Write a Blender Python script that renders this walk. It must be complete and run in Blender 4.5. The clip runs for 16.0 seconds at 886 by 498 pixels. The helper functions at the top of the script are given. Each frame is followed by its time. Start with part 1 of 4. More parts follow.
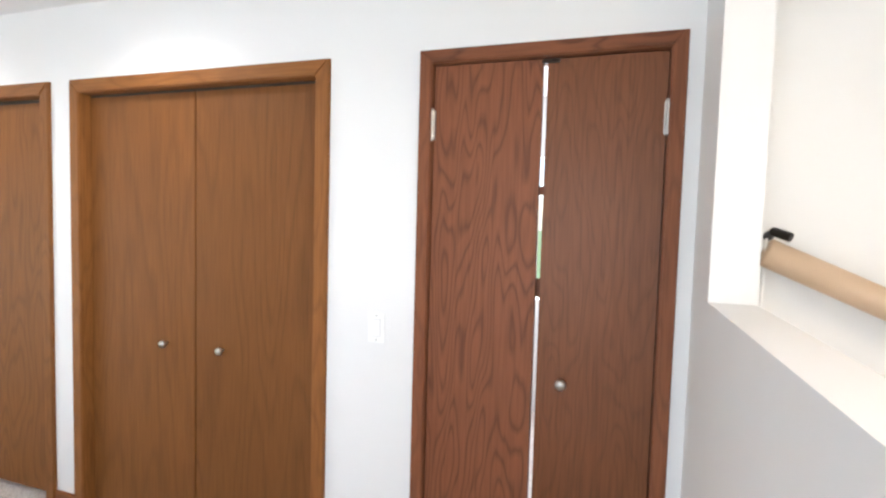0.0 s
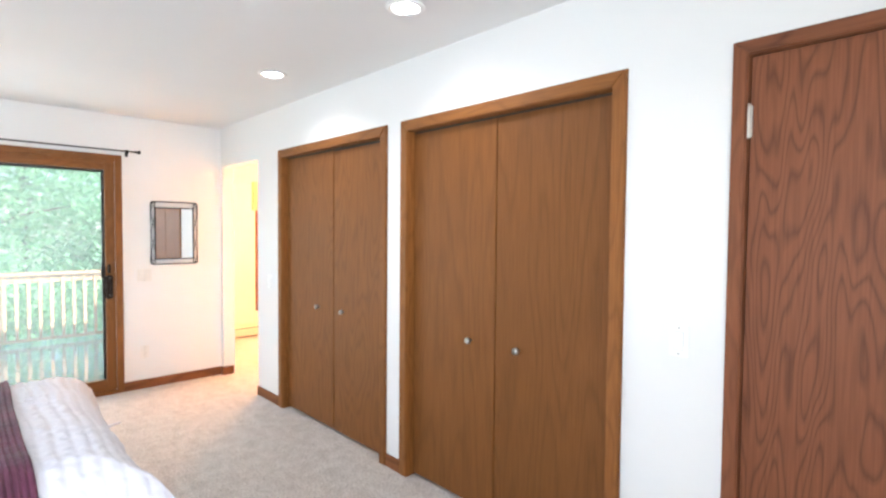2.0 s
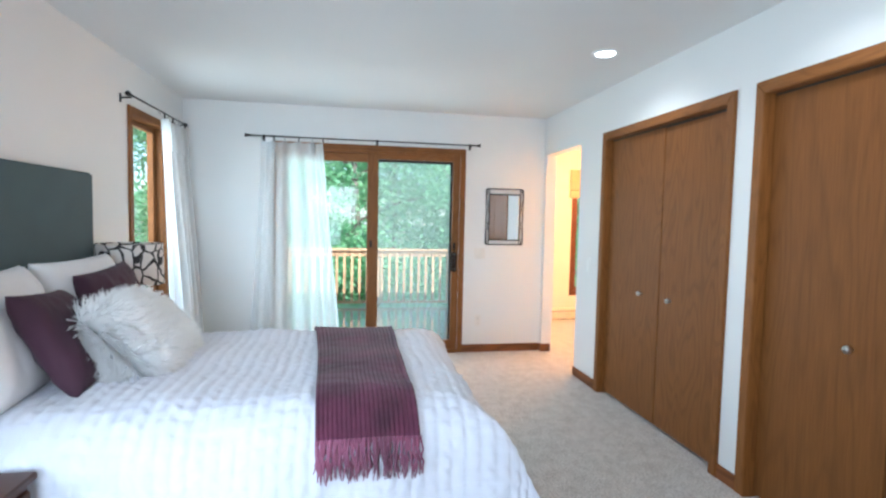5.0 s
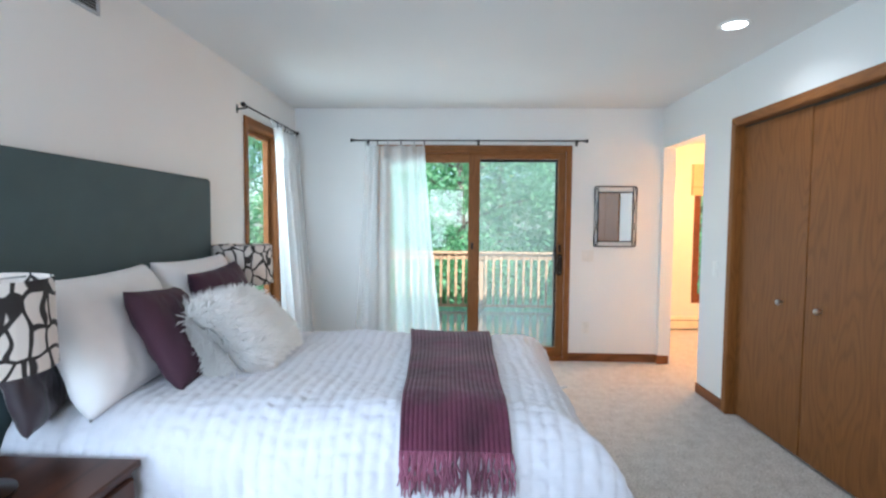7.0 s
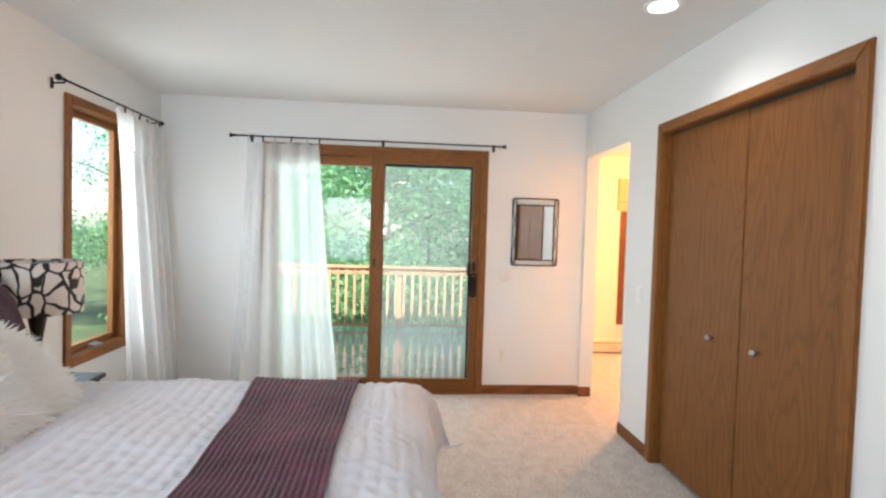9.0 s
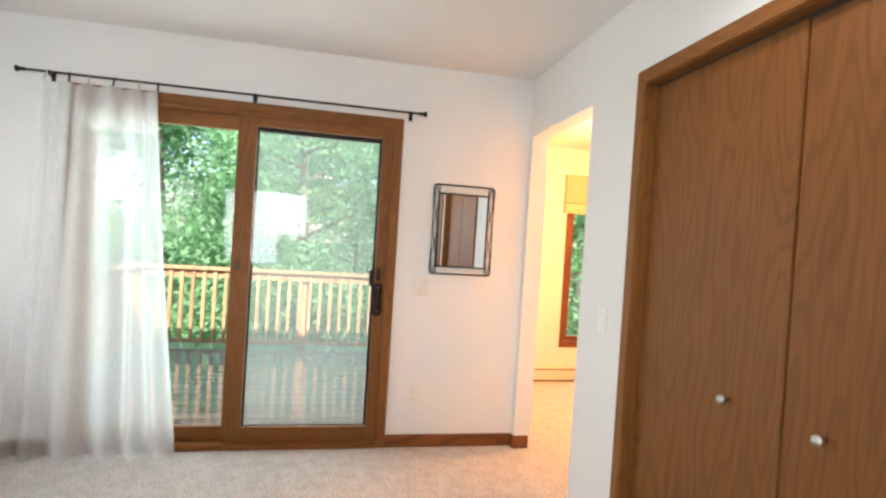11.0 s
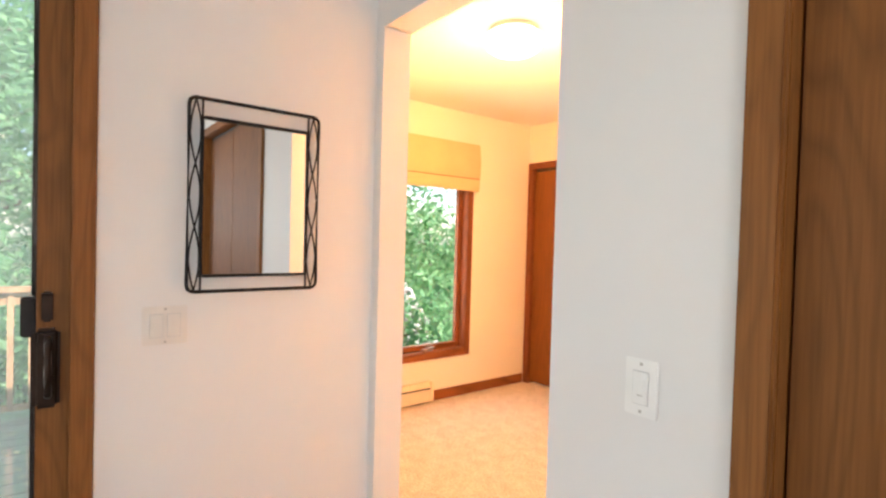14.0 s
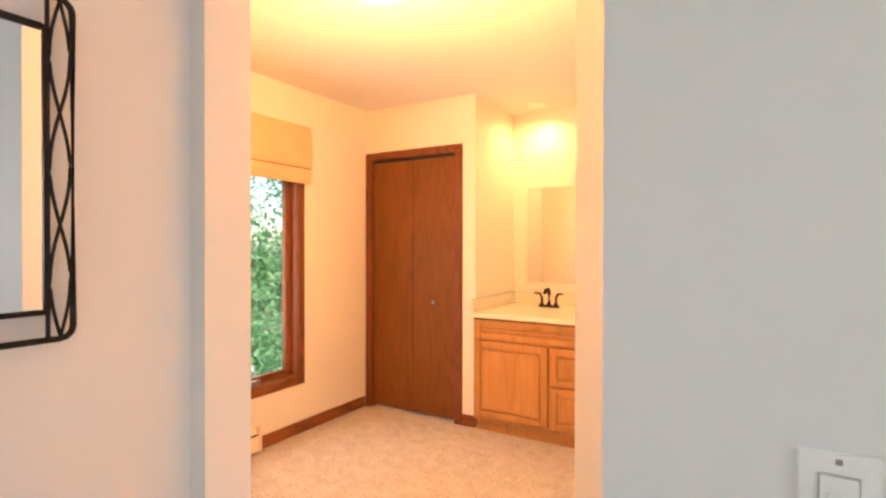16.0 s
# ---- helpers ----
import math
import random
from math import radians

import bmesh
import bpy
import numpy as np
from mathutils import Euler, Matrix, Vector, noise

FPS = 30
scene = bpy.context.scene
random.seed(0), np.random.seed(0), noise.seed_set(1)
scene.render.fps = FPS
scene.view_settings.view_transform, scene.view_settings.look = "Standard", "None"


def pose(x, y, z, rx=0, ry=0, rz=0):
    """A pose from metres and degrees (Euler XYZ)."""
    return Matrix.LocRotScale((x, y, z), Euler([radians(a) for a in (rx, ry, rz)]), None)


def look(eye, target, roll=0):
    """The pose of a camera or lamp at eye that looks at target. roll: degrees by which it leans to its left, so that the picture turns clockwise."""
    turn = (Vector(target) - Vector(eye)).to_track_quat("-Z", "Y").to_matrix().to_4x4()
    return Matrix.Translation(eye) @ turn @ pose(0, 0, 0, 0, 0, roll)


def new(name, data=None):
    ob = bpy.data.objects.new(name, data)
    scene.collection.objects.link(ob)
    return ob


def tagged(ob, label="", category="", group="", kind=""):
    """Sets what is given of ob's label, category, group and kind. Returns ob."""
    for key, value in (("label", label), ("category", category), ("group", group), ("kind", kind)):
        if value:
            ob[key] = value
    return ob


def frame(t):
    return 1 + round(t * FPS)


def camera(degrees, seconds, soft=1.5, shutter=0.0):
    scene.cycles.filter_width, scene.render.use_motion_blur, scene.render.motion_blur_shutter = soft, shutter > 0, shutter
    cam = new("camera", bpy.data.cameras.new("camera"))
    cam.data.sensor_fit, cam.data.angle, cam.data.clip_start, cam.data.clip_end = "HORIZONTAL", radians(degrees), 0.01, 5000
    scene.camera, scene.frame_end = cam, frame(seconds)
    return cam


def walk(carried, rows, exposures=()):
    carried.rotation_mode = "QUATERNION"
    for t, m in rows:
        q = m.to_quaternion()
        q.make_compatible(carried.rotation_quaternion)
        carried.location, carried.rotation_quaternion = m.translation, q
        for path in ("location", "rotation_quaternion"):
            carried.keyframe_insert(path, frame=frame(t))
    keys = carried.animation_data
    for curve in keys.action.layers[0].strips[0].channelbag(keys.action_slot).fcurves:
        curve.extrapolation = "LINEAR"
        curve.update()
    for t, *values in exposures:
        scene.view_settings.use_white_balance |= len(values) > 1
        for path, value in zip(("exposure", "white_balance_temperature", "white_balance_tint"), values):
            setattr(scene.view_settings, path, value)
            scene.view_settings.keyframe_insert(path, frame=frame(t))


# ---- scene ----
cam = camera(81.9, 16.0, soft=2.4)
PATH = [
    (0, (0.452, 0.203, 1.498), (-0.175, 2.099, 1.384), 1.6),
    (0.5, (0.446, 0.147, 1.488), (-0.394, 1.959, 1.384), 1.0),
    (1, (0.409, 0.088, 1.487), (-0.627, 1.796, 1.39), 0.5),
    (1.5, (0.376, 0.048, 1.477), (-0.864, 1.615, 1.394), 0.4),
    (2, (0.351, 0.065, 1.472), (-1.096, 1.444, 1.399), 0.5),
    (2.5, (0.311, 0.045, 1.461), (-1.291, 1.24, 1.388), 0.7),
    (3, (0.293, 0.023, 1.454), (-1.423, 1.048, 1.374), 0.8),
    (3.5, (0.283, 0.008, 1.425), (-1.523, 0.864, 1.347), 1.1),
    (4, (0.282, -0.007, 1.414), (-1.596, 0.674, 1.324), 1.2),
    (4.5, (0.272, -0.01, 1.42), (-1.659, 0.499, 1.31), 1.2),
    (5, (0.267, -0.024, 1.403), (-1.697, 0.332, 1.281), 1.2),
    (7.5, (0.035, 0.085, 1.371), (-1.96, -0.002, 1.262), 0.4),
    (8, (-0.084, 0.133, 1.367), (-2.082, 0.136, 1.288), 0.7),
    (8.5, (-0.288, 0.238, 1.368), (-2.284, 0.342, 1.308), 1.2),
    (9, (-0.529, 0.386, 1.404), (-2.52, 0.556, 1.337), 1.7),
    (11.5, (-1.908, 0.809, 1.332), (-3.843, 1.314, 1.31), 3.4),
    (12, (-2.182, 0.829, 1.354), (-4.074, 1.476, 1.325), 2.8),
    (12.5, (-2.473, 0.868, 1.333), (-4.314, 1.649, 1.319), 2.9),
    (13, (-2.744, 0.94, 1.323), (-4.529, 1.842, 1.305), 3.1),
    (13.5, (-2.99, 0.953, 1.316), (-4.67, 2.038, 1.289), 2.3),
    (14, (-3.223, 1.032, 1.316), (-4.808, 2.252, 1.275), 1.6),
    (14.5, (-3.413, 1.084, 1.317), (-4.876, 2.449, 1.295), 1.1),
    (15, (-3.571, 1.141, 1.318), (-4.898, 2.638, 1.302), 0.8),
    (15.5, (-3.766, 1.241, 1.314), (-4.935, 2.864, 1.296), 0.8),
    (16, (-3.869, 1.322, 1.296), (-4.893, 3.04, 1.282), 0.1),
]
EXPOSURES = [(0.0, 1.82, 6150, 13), (2.0, 1.9, 5950, 11), (3.5, 1.6, 5450, 5), (5.0, 1.37, 5350, 4), (7.5, 1.16, 5400, 5), (9.0, 1.33, 6150, 10), (12.5, 1.37, 6500, 12), (14.5, 1.15, 6550, 14), (16.0, 0.93, 6500, 14)]
walk(cam, [(t, look(eye, target, roll)) for t, eye, target, roll in PATH], EXPOSURES)

# ---- world, sun, large lights ----
world = bpy.data.worlds.new("sky")
scene.world = world
world.use_nodes = True
wn = world.node_tree.nodes
sky = wn.new("ShaderNodeTexSky")
sky.sky_type, sky.sun_disc = "NISHITA", False
sky.sun_elevation, sky.sun_rotation = radians(40), radians(105)
world.node_tree.links.new(sky.outputs[0], wn["Background"].inputs[0])
wn["Background"].inputs[1].default_value = 0.15


def lamp(name, kind, m, energy, color=(1, 1, 1), **kw):
    d = bpy.data.lights.new(name, kind)
    d.energy, d.color = energy, color
    for k, v in kw.items():
        if k == "size":
            d.size = v
        if k == "size_y":
            d.shape, d.size_y = "RECTANGLE", v
        if k == "radius":
            d.shadow_soft_size = v
        if k == "spot":
            d.spot_size, d.spot_blend = radians(v), 0.8
        if k == "spread":
            d.spread = radians(v)
        if k == "angle":
            d.angle = radians(v)
    o = new(name, d)
    o.matrix_world = m
    return o


W, N, S, E, CEIL = -4.895, 1.985, -1.57, 0.70, 2.46   # bedroom faces
DW, DN, DCEIL, AY = -6.52, 4.555, 2.375, 5.25                    # dressing room
COOL, WARM, AMBER = (0.84, 0.92, 1.0), (1.0, 0.82, 0.62), (1.0, 0.415, 0.12)

lamp("sun", "SUN", look((10, 2.5, 8.6), (0, 0, 0)), 5.0, (1, 0.95, 0.88), angle=0.6)
lamp("sky_in_sliding_door", "AREA", look((W - 0.25, 0.19, 1.1), (0, 0.19, 0.9)), 10, (0.92, 1.0, 0.94), size=1.7, size_y=1.9)
lamp("sky_in_rear_window", "AREA", look((-0.1, S - 0.1, 1.4), (-0.2, 1.9, 0.9)), 12, COOL, size=1.3, size_y=1.3)
lamp("sky_in_stair_window", "AREA", look((2.15, -0.65, 1.4), (-1.5, -0.45, 0.6)), 16, COOL, size=1.5, size_y=1.4, spread=105)
lamp("sky_in_south_window", "AREA", look((-4.05, S - 0.35, 1.4), (-4.05, 0, 1.2)), 8, (0.95, 1.0, 0.97), size=0.6, size_y=1.5)
lamp("sky_in_hall_window", "AREA", look((0.1, 4.28, 1.45), (0.1, 2, 1.4)), 14, (1, 1, 1), size=0.7, size_y=1.0)
lamp("sky_in_dressing_window", "AREA", look((DW - 0.2, 3.42, 1.1), (-5, 3.42, 0.9)), 6, (0.95, 1, 0.95), size=0.6, size_y=1.2)

# ---- materials ----
def nodes_of(name):
    m = bpy.data.materials.new(name)
    m.use_nodes = True
    t = m.node_tree
    return m, t, t.nodes["Principled BSDF"]


def add(t, kind, **inputs):
    n = t.nodes.new("ShaderNode" + kind)
    for k, v in inputs.items():
        n.inputs[k.replace("_", " ")].default_value = v
    return n


def coords(t, scale, rot=(0, 0, 0)):
    tc, mp = t.nodes.new("ShaderNodeTexCoord"), t.nodes.new("ShaderNodeMapping")
    mp.inputs["Scale"].default_value = scale
    mp.inputs["Rotation"].default_value = rot
    t.links.new(tc.outputs["Object"], mp.inputs["Vector"])
    return mp.outputs[0]


def ramp(t, fac, stops):
    r = t.nodes.new("ShaderNodeValToRGB")
    for i, (p, c) in enumerate(stops):
        e = r.color_ramp.elements[i] if i < 2 else r.color_ramp.elements.new(p)
        e.position, e.color = p, (*c, 1)
    t.links.new(fac, r.inputs[0])
    return r.outputs[0]


def bump(t, height, b, strength, distance):
    n = add(t, "Bump", Strength=strength, Distance=distance)
    t.links.new(height, n.inputs["Height"])
    t.links.new(n.outputs[0], b.inputs["Normal"])


def shade(c, k):
    return tuple(min(1, v * k) for v in c)


def plain(name, color, rough=0.5, metal=0.0, scale=8.0, vary=0.06, grain=120.0, relief=0.05, emit=0.0):
    """A surface with broad tone changes and a fine grain."""
    m, t, b = nodes_of(name)
    n1 = add(t, "TexNoise", Scale=scale, Detail=4.0)
    t.links.new(coords(t, (1, 1, 1)), n1.inputs["Vector"])
    t.links.new(ramp(t, n1.outputs[0], [(0.3, shade(color, 1 - vary)), (0.7, shade(color, 1 + vary))]), b.inputs["Base Color"])
    n2 = add(t, "TexNoise", Scale=grain, Detail=3.0)
    t.links.new(coords(t, (1, 1, 1)), n2.inputs["Vector"])
    bump(t, n2.outputs[0], b, relief, 0.01)
    b.inputs["Roughness"].default_value, b.inputs["Metallic"].default_value = rough, metal
    if emit:
        b.inputs["Emission Color"].default_value, b.inputs["Emission Strength"].default_value = (*color, 1), emit
    return m


def wood(name, dark, light, axis="z", rings=9.0, contrast=1.0, rough=0.55, cell=1.0, stretch=1.0):
    """Plain-sawn veneer: contour lines of a stretched noise, with fine pores along the grain."""
    m, t, b = nodes_of(name)
    long, wide = 0.85 * cell * stretch, 4.2 * cell
    sc = {"z": (wide, wide, long), "x": (long, wide, wide), "y": (wide, long, wide)}[axis]
    pores = {"z": (160, 160, 5), "x": (5, 160, 160), "y": (160, 5, 160)}[axis]
    info = t.nodes.new("ShaderNodeObjectInfo")
    shift = add(t, "VectorMath")
    shift.operation = "ADD"
    sx = add(t, "Math")
    sx.operation = "MULTIPLY"
    sx.inputs[1].default_value = 37.0
    t.links.new(info.outputs["Random"], sx.inputs[0])
    t.links.new(coords(t, sc), shift.inputs[0])
    t.links.new(sx.outputs[0], shift.inputs[1])
    n1 = add(t, "TexNoise", Scale=1.0, Detail=1.5, Roughness=0.45)
    t.links.new(shift.outputs[0], n1.inputs["Vector"])
    mul = add(t, "Math")
    mul.operation = "MULTIPLY"
    mul.inputs[1].default_value = rings
    t.links.new(n1.outputs[0], mul.inputs[0])
    fr = add(t, "Math")
    fr.operation = "FRACT"
    t.links.new(mul.outputs[0], fr.inputs[0])
    mid = tuple(l + (d - l) * 0.45 * contrast for d, l in zip(dark, light))
    low = tuple(l + (d - l) * contrast for d, l in zip(dark, light))
    lines = ramp(t, fr.outputs[0], [(0.0, low), (0.28, light), (0.75, tuple(0.75 * l + 0.25 * k for l, k in zip(light, mid))), (1.0, low)])
    n2 = add(t, "TexNoise", Scale=1.0, Detail=3.0)
    t.links.new(coords(t, pores), n2.inputs["Vector"])
    fine = ramp(t, n2.outputs[0], [(0.35, (0.78, 0.74, 0.7)), (0.62, (1, 1, 1))])
    mix = t.nodes.new("ShaderNodeMix")
    mix.data_type, mix.blend_type = "RGBA", "MULTIPLY"
    mix.inputs[0].default_value = 0.85
    t.links.new(lines, mix.inputs[6])
    t.links.new(fine, mix.inputs[7])
    # a tone of its own for each board
    hsv = add(t, "HueSaturation")
    mr = add(t, "MapRange")
    mr.inputs[3].default_value, mr.inputs[4].default_value = 0.9, 1.08
    t.links.new(info.outputs["Random"], mr.inputs[0])
    t.links.new(mr.outputs[0], hsv.inputs["Value"])
    t.links.new(mix.outputs[2], hsv.inputs["Color"])
    t.links.new(hsv.outputs[0], b.inputs["Base Color"])
    b.inputs["Roughness"].default_value = rough
    b.inputs["Specular IOR Level"].default_value = 0.28
    bump(t, n2.outputs[0], b, 0.12, 0.003)
    return m


def fabric(name, color, rough=0.85, weave=420.0, vary=0.1, sheen=0.3):
    m = plain(name, color, rough, 0, 6.0, vary, weave, 0.25)
    m.node_tree.nodes["Principled BSDF"].inputs["Sheen Weight"].default_value = sheen
    return m


def glass(name, tint=(1, 1, 1), gloss=0.08):
    m, t, b = nodes_of(name)
    tr, gl, mx, lw = add(t, "BsdfTransparent"), add(t, "BsdfGlossy", Roughness=0.01), t.nodes.new("ShaderNodeMixShader"), add(t, "LayerWeight", Blend=0.5)
    pw, fr = t.nodes.new("ShaderNodeMath"), t.nodes.new("ShaderNodeMath")
    pw.operation, fr.operation = "POWER", "MULTIPLY_ADD"
    pw.inputs[1].default_value, fr.inputs[1].default_value, fr.inputs[2].default_value = 4.0, 0.5, 0.018
    t.links.new(lw.outputs["Facing"], pw.inputs[0])
    t.links.new(pw.outputs[0], fr.inputs[0])
    tr.inputs[0].default_value = (*tint, 1)
    t.links.new(fr.outputs[0], mx.inputs[0])
    t.links.new(tr.outputs[0], mx.inputs[1])
    t.links.new(gl.outputs[0], mx.inputs[2])
    t.links.new(mx.outputs[0], t.nodes["Material Output"].inputs[0])
    return m


def sheer(name, color, density):
    """Thin voile: part of the light passes straight, the rest is scattered through."""
    m, t, b = nodes_of(name)
    tr, tl, df = add(t, "BsdfTransparent"), add(t, "BsdfTranslucent"), add(t, "BsdfDiffuse")
    a, c = t.nodes.new("ShaderNodeMixShader"), t.nodes.new("ShaderNodeMixShader")
    tl.inputs[0].default_value = df.inputs[0].default_value = (*color, 1)
    n = add(t, "TexNoise", Scale=1.0, Detail=2.0)
    t.links.new(coords(t, (260, 260, 12)), n.inputs["Vector"])
    mr = add(t, "MapRange")
    mr.inputs[3].default_value, mr.inputs[4].default_value = density - 0.12, density + 0.12
    t.links.new(n.outputs[0], mr.inputs[0])
    a.inputs[0].default_value = 0.2
    t.links.new(tl.outputs[0], a.inputs[1])
    t.links.new(df.outputs[0], a.inputs[2])
    t.links.new(mr.outputs[0], c.inputs[0])
    t.links.new(tr.outputs[0], c.inputs[1])
    t.links.new(a.outputs[0], c.inputs[2])
    t.links.new(c.outputs[0], t.nodes["Material Output"].inputs[0])
    return m


def carpet_material():
    m, t, b = nodes_of("cut_pile_carpet")
    v = add(t, "TexNoise", Scale=85.0, Detail=6.0, Roughness=0.75)
    big = add(t, "TexNoise", Scale=11.0, Detail=6.0, Roughness=0.7)
    for n in (v, big):
        t.links.new(coords(t, (1, 1, 1)), n.inputs["Vector"])
    c1 = ramp(t, v.outputs[0], [(0.34, (0.32, 0.275, 0.24)), (0.48, (0.60, 0.545, 0.50)), (0.64, (0.84, 0.79, 0.74))])
    c2 = ramp(t, big.outputs[0], [(0.38, (0.82, 0.80, 0.79)), (0.58, (1, 1, 1))])
    mix = t.nodes.new("ShaderNodeMix")
    mix.data_type, mix.blend_type = "RGBA", "MULTIPLY"
    mix.inputs[0].default_value = 1.0
    t.links.new(c1, mix.inputs[6])
    t.links.new(c2, mix.inputs[7])
    t.links.new(mix.outputs[2], b.inputs["Base Color"])
    b.inputs["Roughness"].default_value = 0.95
    b.inputs["Sheen Weight"].default_value = 0.2
    bump(t, v.outputs[0], b, 0.9, 0.012)
    return m


def leaf_material(name, c0, c1):
    m, t, b = nodes_of(name)
    g = t.nodes.new("ShaderNodeNewGeometry")
    col = ramp(t, g.outputs["Random Per Island"], [(0.0, c0), (1.0, c1)])
    t.links.new(col, b.inputs["Base Color"])
    b.inputs["Roughness"].default_value = 0.5
    tl, mx = add(t, "BsdfTranslucent"), t.nodes.new("ShaderNodeMixShader")
    mx.inputs[0].default_value = 0.6
    t.links.new(col, tl.inputs[0])
    t.links.new(b.outputs[0], mx.inputs[1])
    t.links.new(tl.outputs[0], mx.inputs[2])
    t.links.new(mx.outputs[0], t.nodes["Material Output"].inputs[0])
    return m


def print_material():
    """Cream shade cloth with a bold dark petal print."""
    m, t, b = nodes_of("petal_print_cloth")
    tc = coords(t, (1, 1, 0.9))
    v = t.nodes.new("ShaderNodeTexVoronoi")
    v.feature = "DISTANCE_TO_EDGE"
    v.inputs["Scale"].default_value = 12.5
    v.inputs["Randomness"].default_value = 0.75
    dn = add(t, "TexNoise", Scale=9.0, Detail=1.0)
    t.links.new(tc, dn.inputs["Vector"])
    dv = add(t, "VectorMath")
    dv.operation = "MULTIPLY_ADD"
    dv.inputs[1].default_value = (0.09, 0.09, 0.09)
    t.links.new(dn.outputs["Color"], dv.inputs[0])
    t.links.new(tc, dv.inputs[2])
    t.links.new(dv.outputs[0], v.inputs["Vector"])
    t.links.new(ramp(t, v.outputs["Distance"], [(0.0, (0.02, 0.016, 0.015)), (0.06, (0.02, 0.016, 0.015)), (0.09, (0.66, 0.6, 0.55))]), b.inputs["Base Color"])
    b.inputs["Roughness"].default_value = 0.8
    return m


PAINT = plain("white_wall_paint", (0.80, 0.795, 0.78), 0.6, scale=1.2, vary=0.02, grain=260, relief=0.06)
CEILING = plain("ceiling_paint", (0.78, 0.775, 0.765), 0.8, scale=1.0, vary=0.02, grain=90, relief=0.12)
YELLOW = plain("cream_wall_paint", (0.80, 0.77, 0.70), 0.6, scale=1.2, vary=0.02, grain=260, relief=0.06)
CARPET = carpet_material()
OAK_D, OAK_L = (0.118, 0.042, 0.0092), (0.21, 0.080, 0.018)
OAK_WAVY = wood("oak_veneer_wavy", OAK_D, OAK_L, "z", 13, 0.46, cell=1.5, stretch=0.8)
OAK = wood("oak_veneer", OAK_D, OAK_L, "z", 11, 0.36, cell=1.25, stretch=0.62)
TRIM_D, TRIM_L = (0.135, 0.048, 0.011), (0.27, 0.105, 0.026)
OAK_Z = wood("oak_trim_upright", TRIM_D, TRIM_L, "z", 9, 0.35, cell=2)
OAK_X = wood("oak_trim_along_x", TRIM_D, TRIM_L, "x", 9, 0.35, cell=2)
OAK_Y = wood("oak_trim_along_y", TRIM_D, TRIM_L, "y", 9, 0.35, cell=2)
RED_D, RED_L = (0.11, 0.035, 0.014), (0.225, 0.078, 0.032)
REDOAK = wood("red_oak_cathedral_veneer", RED_D, RED_L, "z", 15, 0.72, 0.5, cell=2.1, stretch=0.75)
REDOAK_QUIET = wood("red_oak_quiet_veneer", (0.125, 0.044, 0.016), (0.19, 0.068, 0.025), "z", 13, 0.5, 0.42, cell=2.2)
RED_Z = wood("red_oak_trim_upright", RED_D, RED_L, "z", 9, 0.45, cell=2)
RED_X = wood("red_oak_trim_along_x", RED_D, RED_L, "x", 14, 0.85, cell=2)
BASE_X = wood("baseboard_along_x", (0.12, 0.04, 0.013), (0.25, 0.09, 0.03), "x", 8, 0.7)
BASE_Y = wood("baseboard_along_y", (0.12, 0.04, 0.013), (0.25, 0.09, 0.03), "y", 8, 0.7)
WALNUT = wood("dark_walnut", (0.03, 0.012, 0.007), (0.085, 0.032, 0.018), "x", 8, 0.8, 0.28)
MAPLE = wood("honey_maple", (0.36, 0.17, 0.06), (0.52, 0.27, 0.10), "z", 5, 0.4, 0.35)
PINE_X = wood("weathered_cedar_along_x", (0.30, 0.17, 0.085), (0.48, 0.30, 0.16), "x", 6, 0.6, 0.7)
PINE = wood("weathered_cedar_rail", (0.30, 0.17, 0.085), (0.48, 0.30, 0.16), "z", 6, 0.6, 0.7)
DECK = wood("wet_grey_decking", (0.20, 0.21, 0.21), (0.33, 0.34, 0.335), "y", 6, 0.5, 0.10)
db = DECK.node_tree.nodes["Principled BSDF"]
db.inputs["Specular IOR Level"].default_value = 0.9
db.inputs["Coat Weight"].default_value, db.inputs["Coat Roughness"].default_value = 0.8, 0.05
LITTER = leaf_material("fallen_leaves", (0.30, 0.26, 0.12), (0.62, 0.58, 0.40))
SCREEN = sheer("grey_insect_screen", (0.50, 0.53, 0.51), 0.15)
NICKEL = plain("brushed_nickel", (0.50, 0.48, 0.45), 0.33, 1.0, 20, 0.05)
BLACK = plain("black_iron", (0.018, 0.015, 0.014), 0.45, 0.6, 30, 0.2)
BRONZE = plain("oil_rubbed_bronze", (0.035, 0.022, 0.016), 0.35, 0.8, 30, 0.2)
PLASTIC = plain("white_plastic", (0.86, 0.86, 0.84), 0.35, relief=0.0)
ALMOND = plain("almond_plastic", (0.78, 0.755, 0.71), 0.35, relief=0.0)
GASKET = plain("pale_grey_plastic", (0.64, 0.64, 0.63), 0.45, relief=0.0)
VENT = plain("grey_vent_enamel", (0.46, 0.47, 0.49), 0.5)
SLOT = plain("dark_slot", (0.05, 0.05, 0.05), 0.6)
TRACK = plain("dark_track_metal", (0.06, 0.045, 0.035), 0.5, 0.5)
GLASS = glass("window_glass")
MIRROR, mt, mb = nodes_of("mirror_silver")
mb.inputs["Base Color"].default_value, mb.inputs["Metallic"].default_value, mb.inputs["Roughness"].default_value = (0.86, 0.86, 0.86, 1), 1.0, 0.01
VOILE = sheer("white_voile", (0.95, 0.97, 0.98), 0.50)
QUILT = fabric("pale_grey_cotton", (0.66, 0.66, 0.715), 0.8, 500, 0.04)
LINEN = fabric("white_pillow_cotton", (0.82, 0.80, 0.80), 0.8, 500, 0.03)
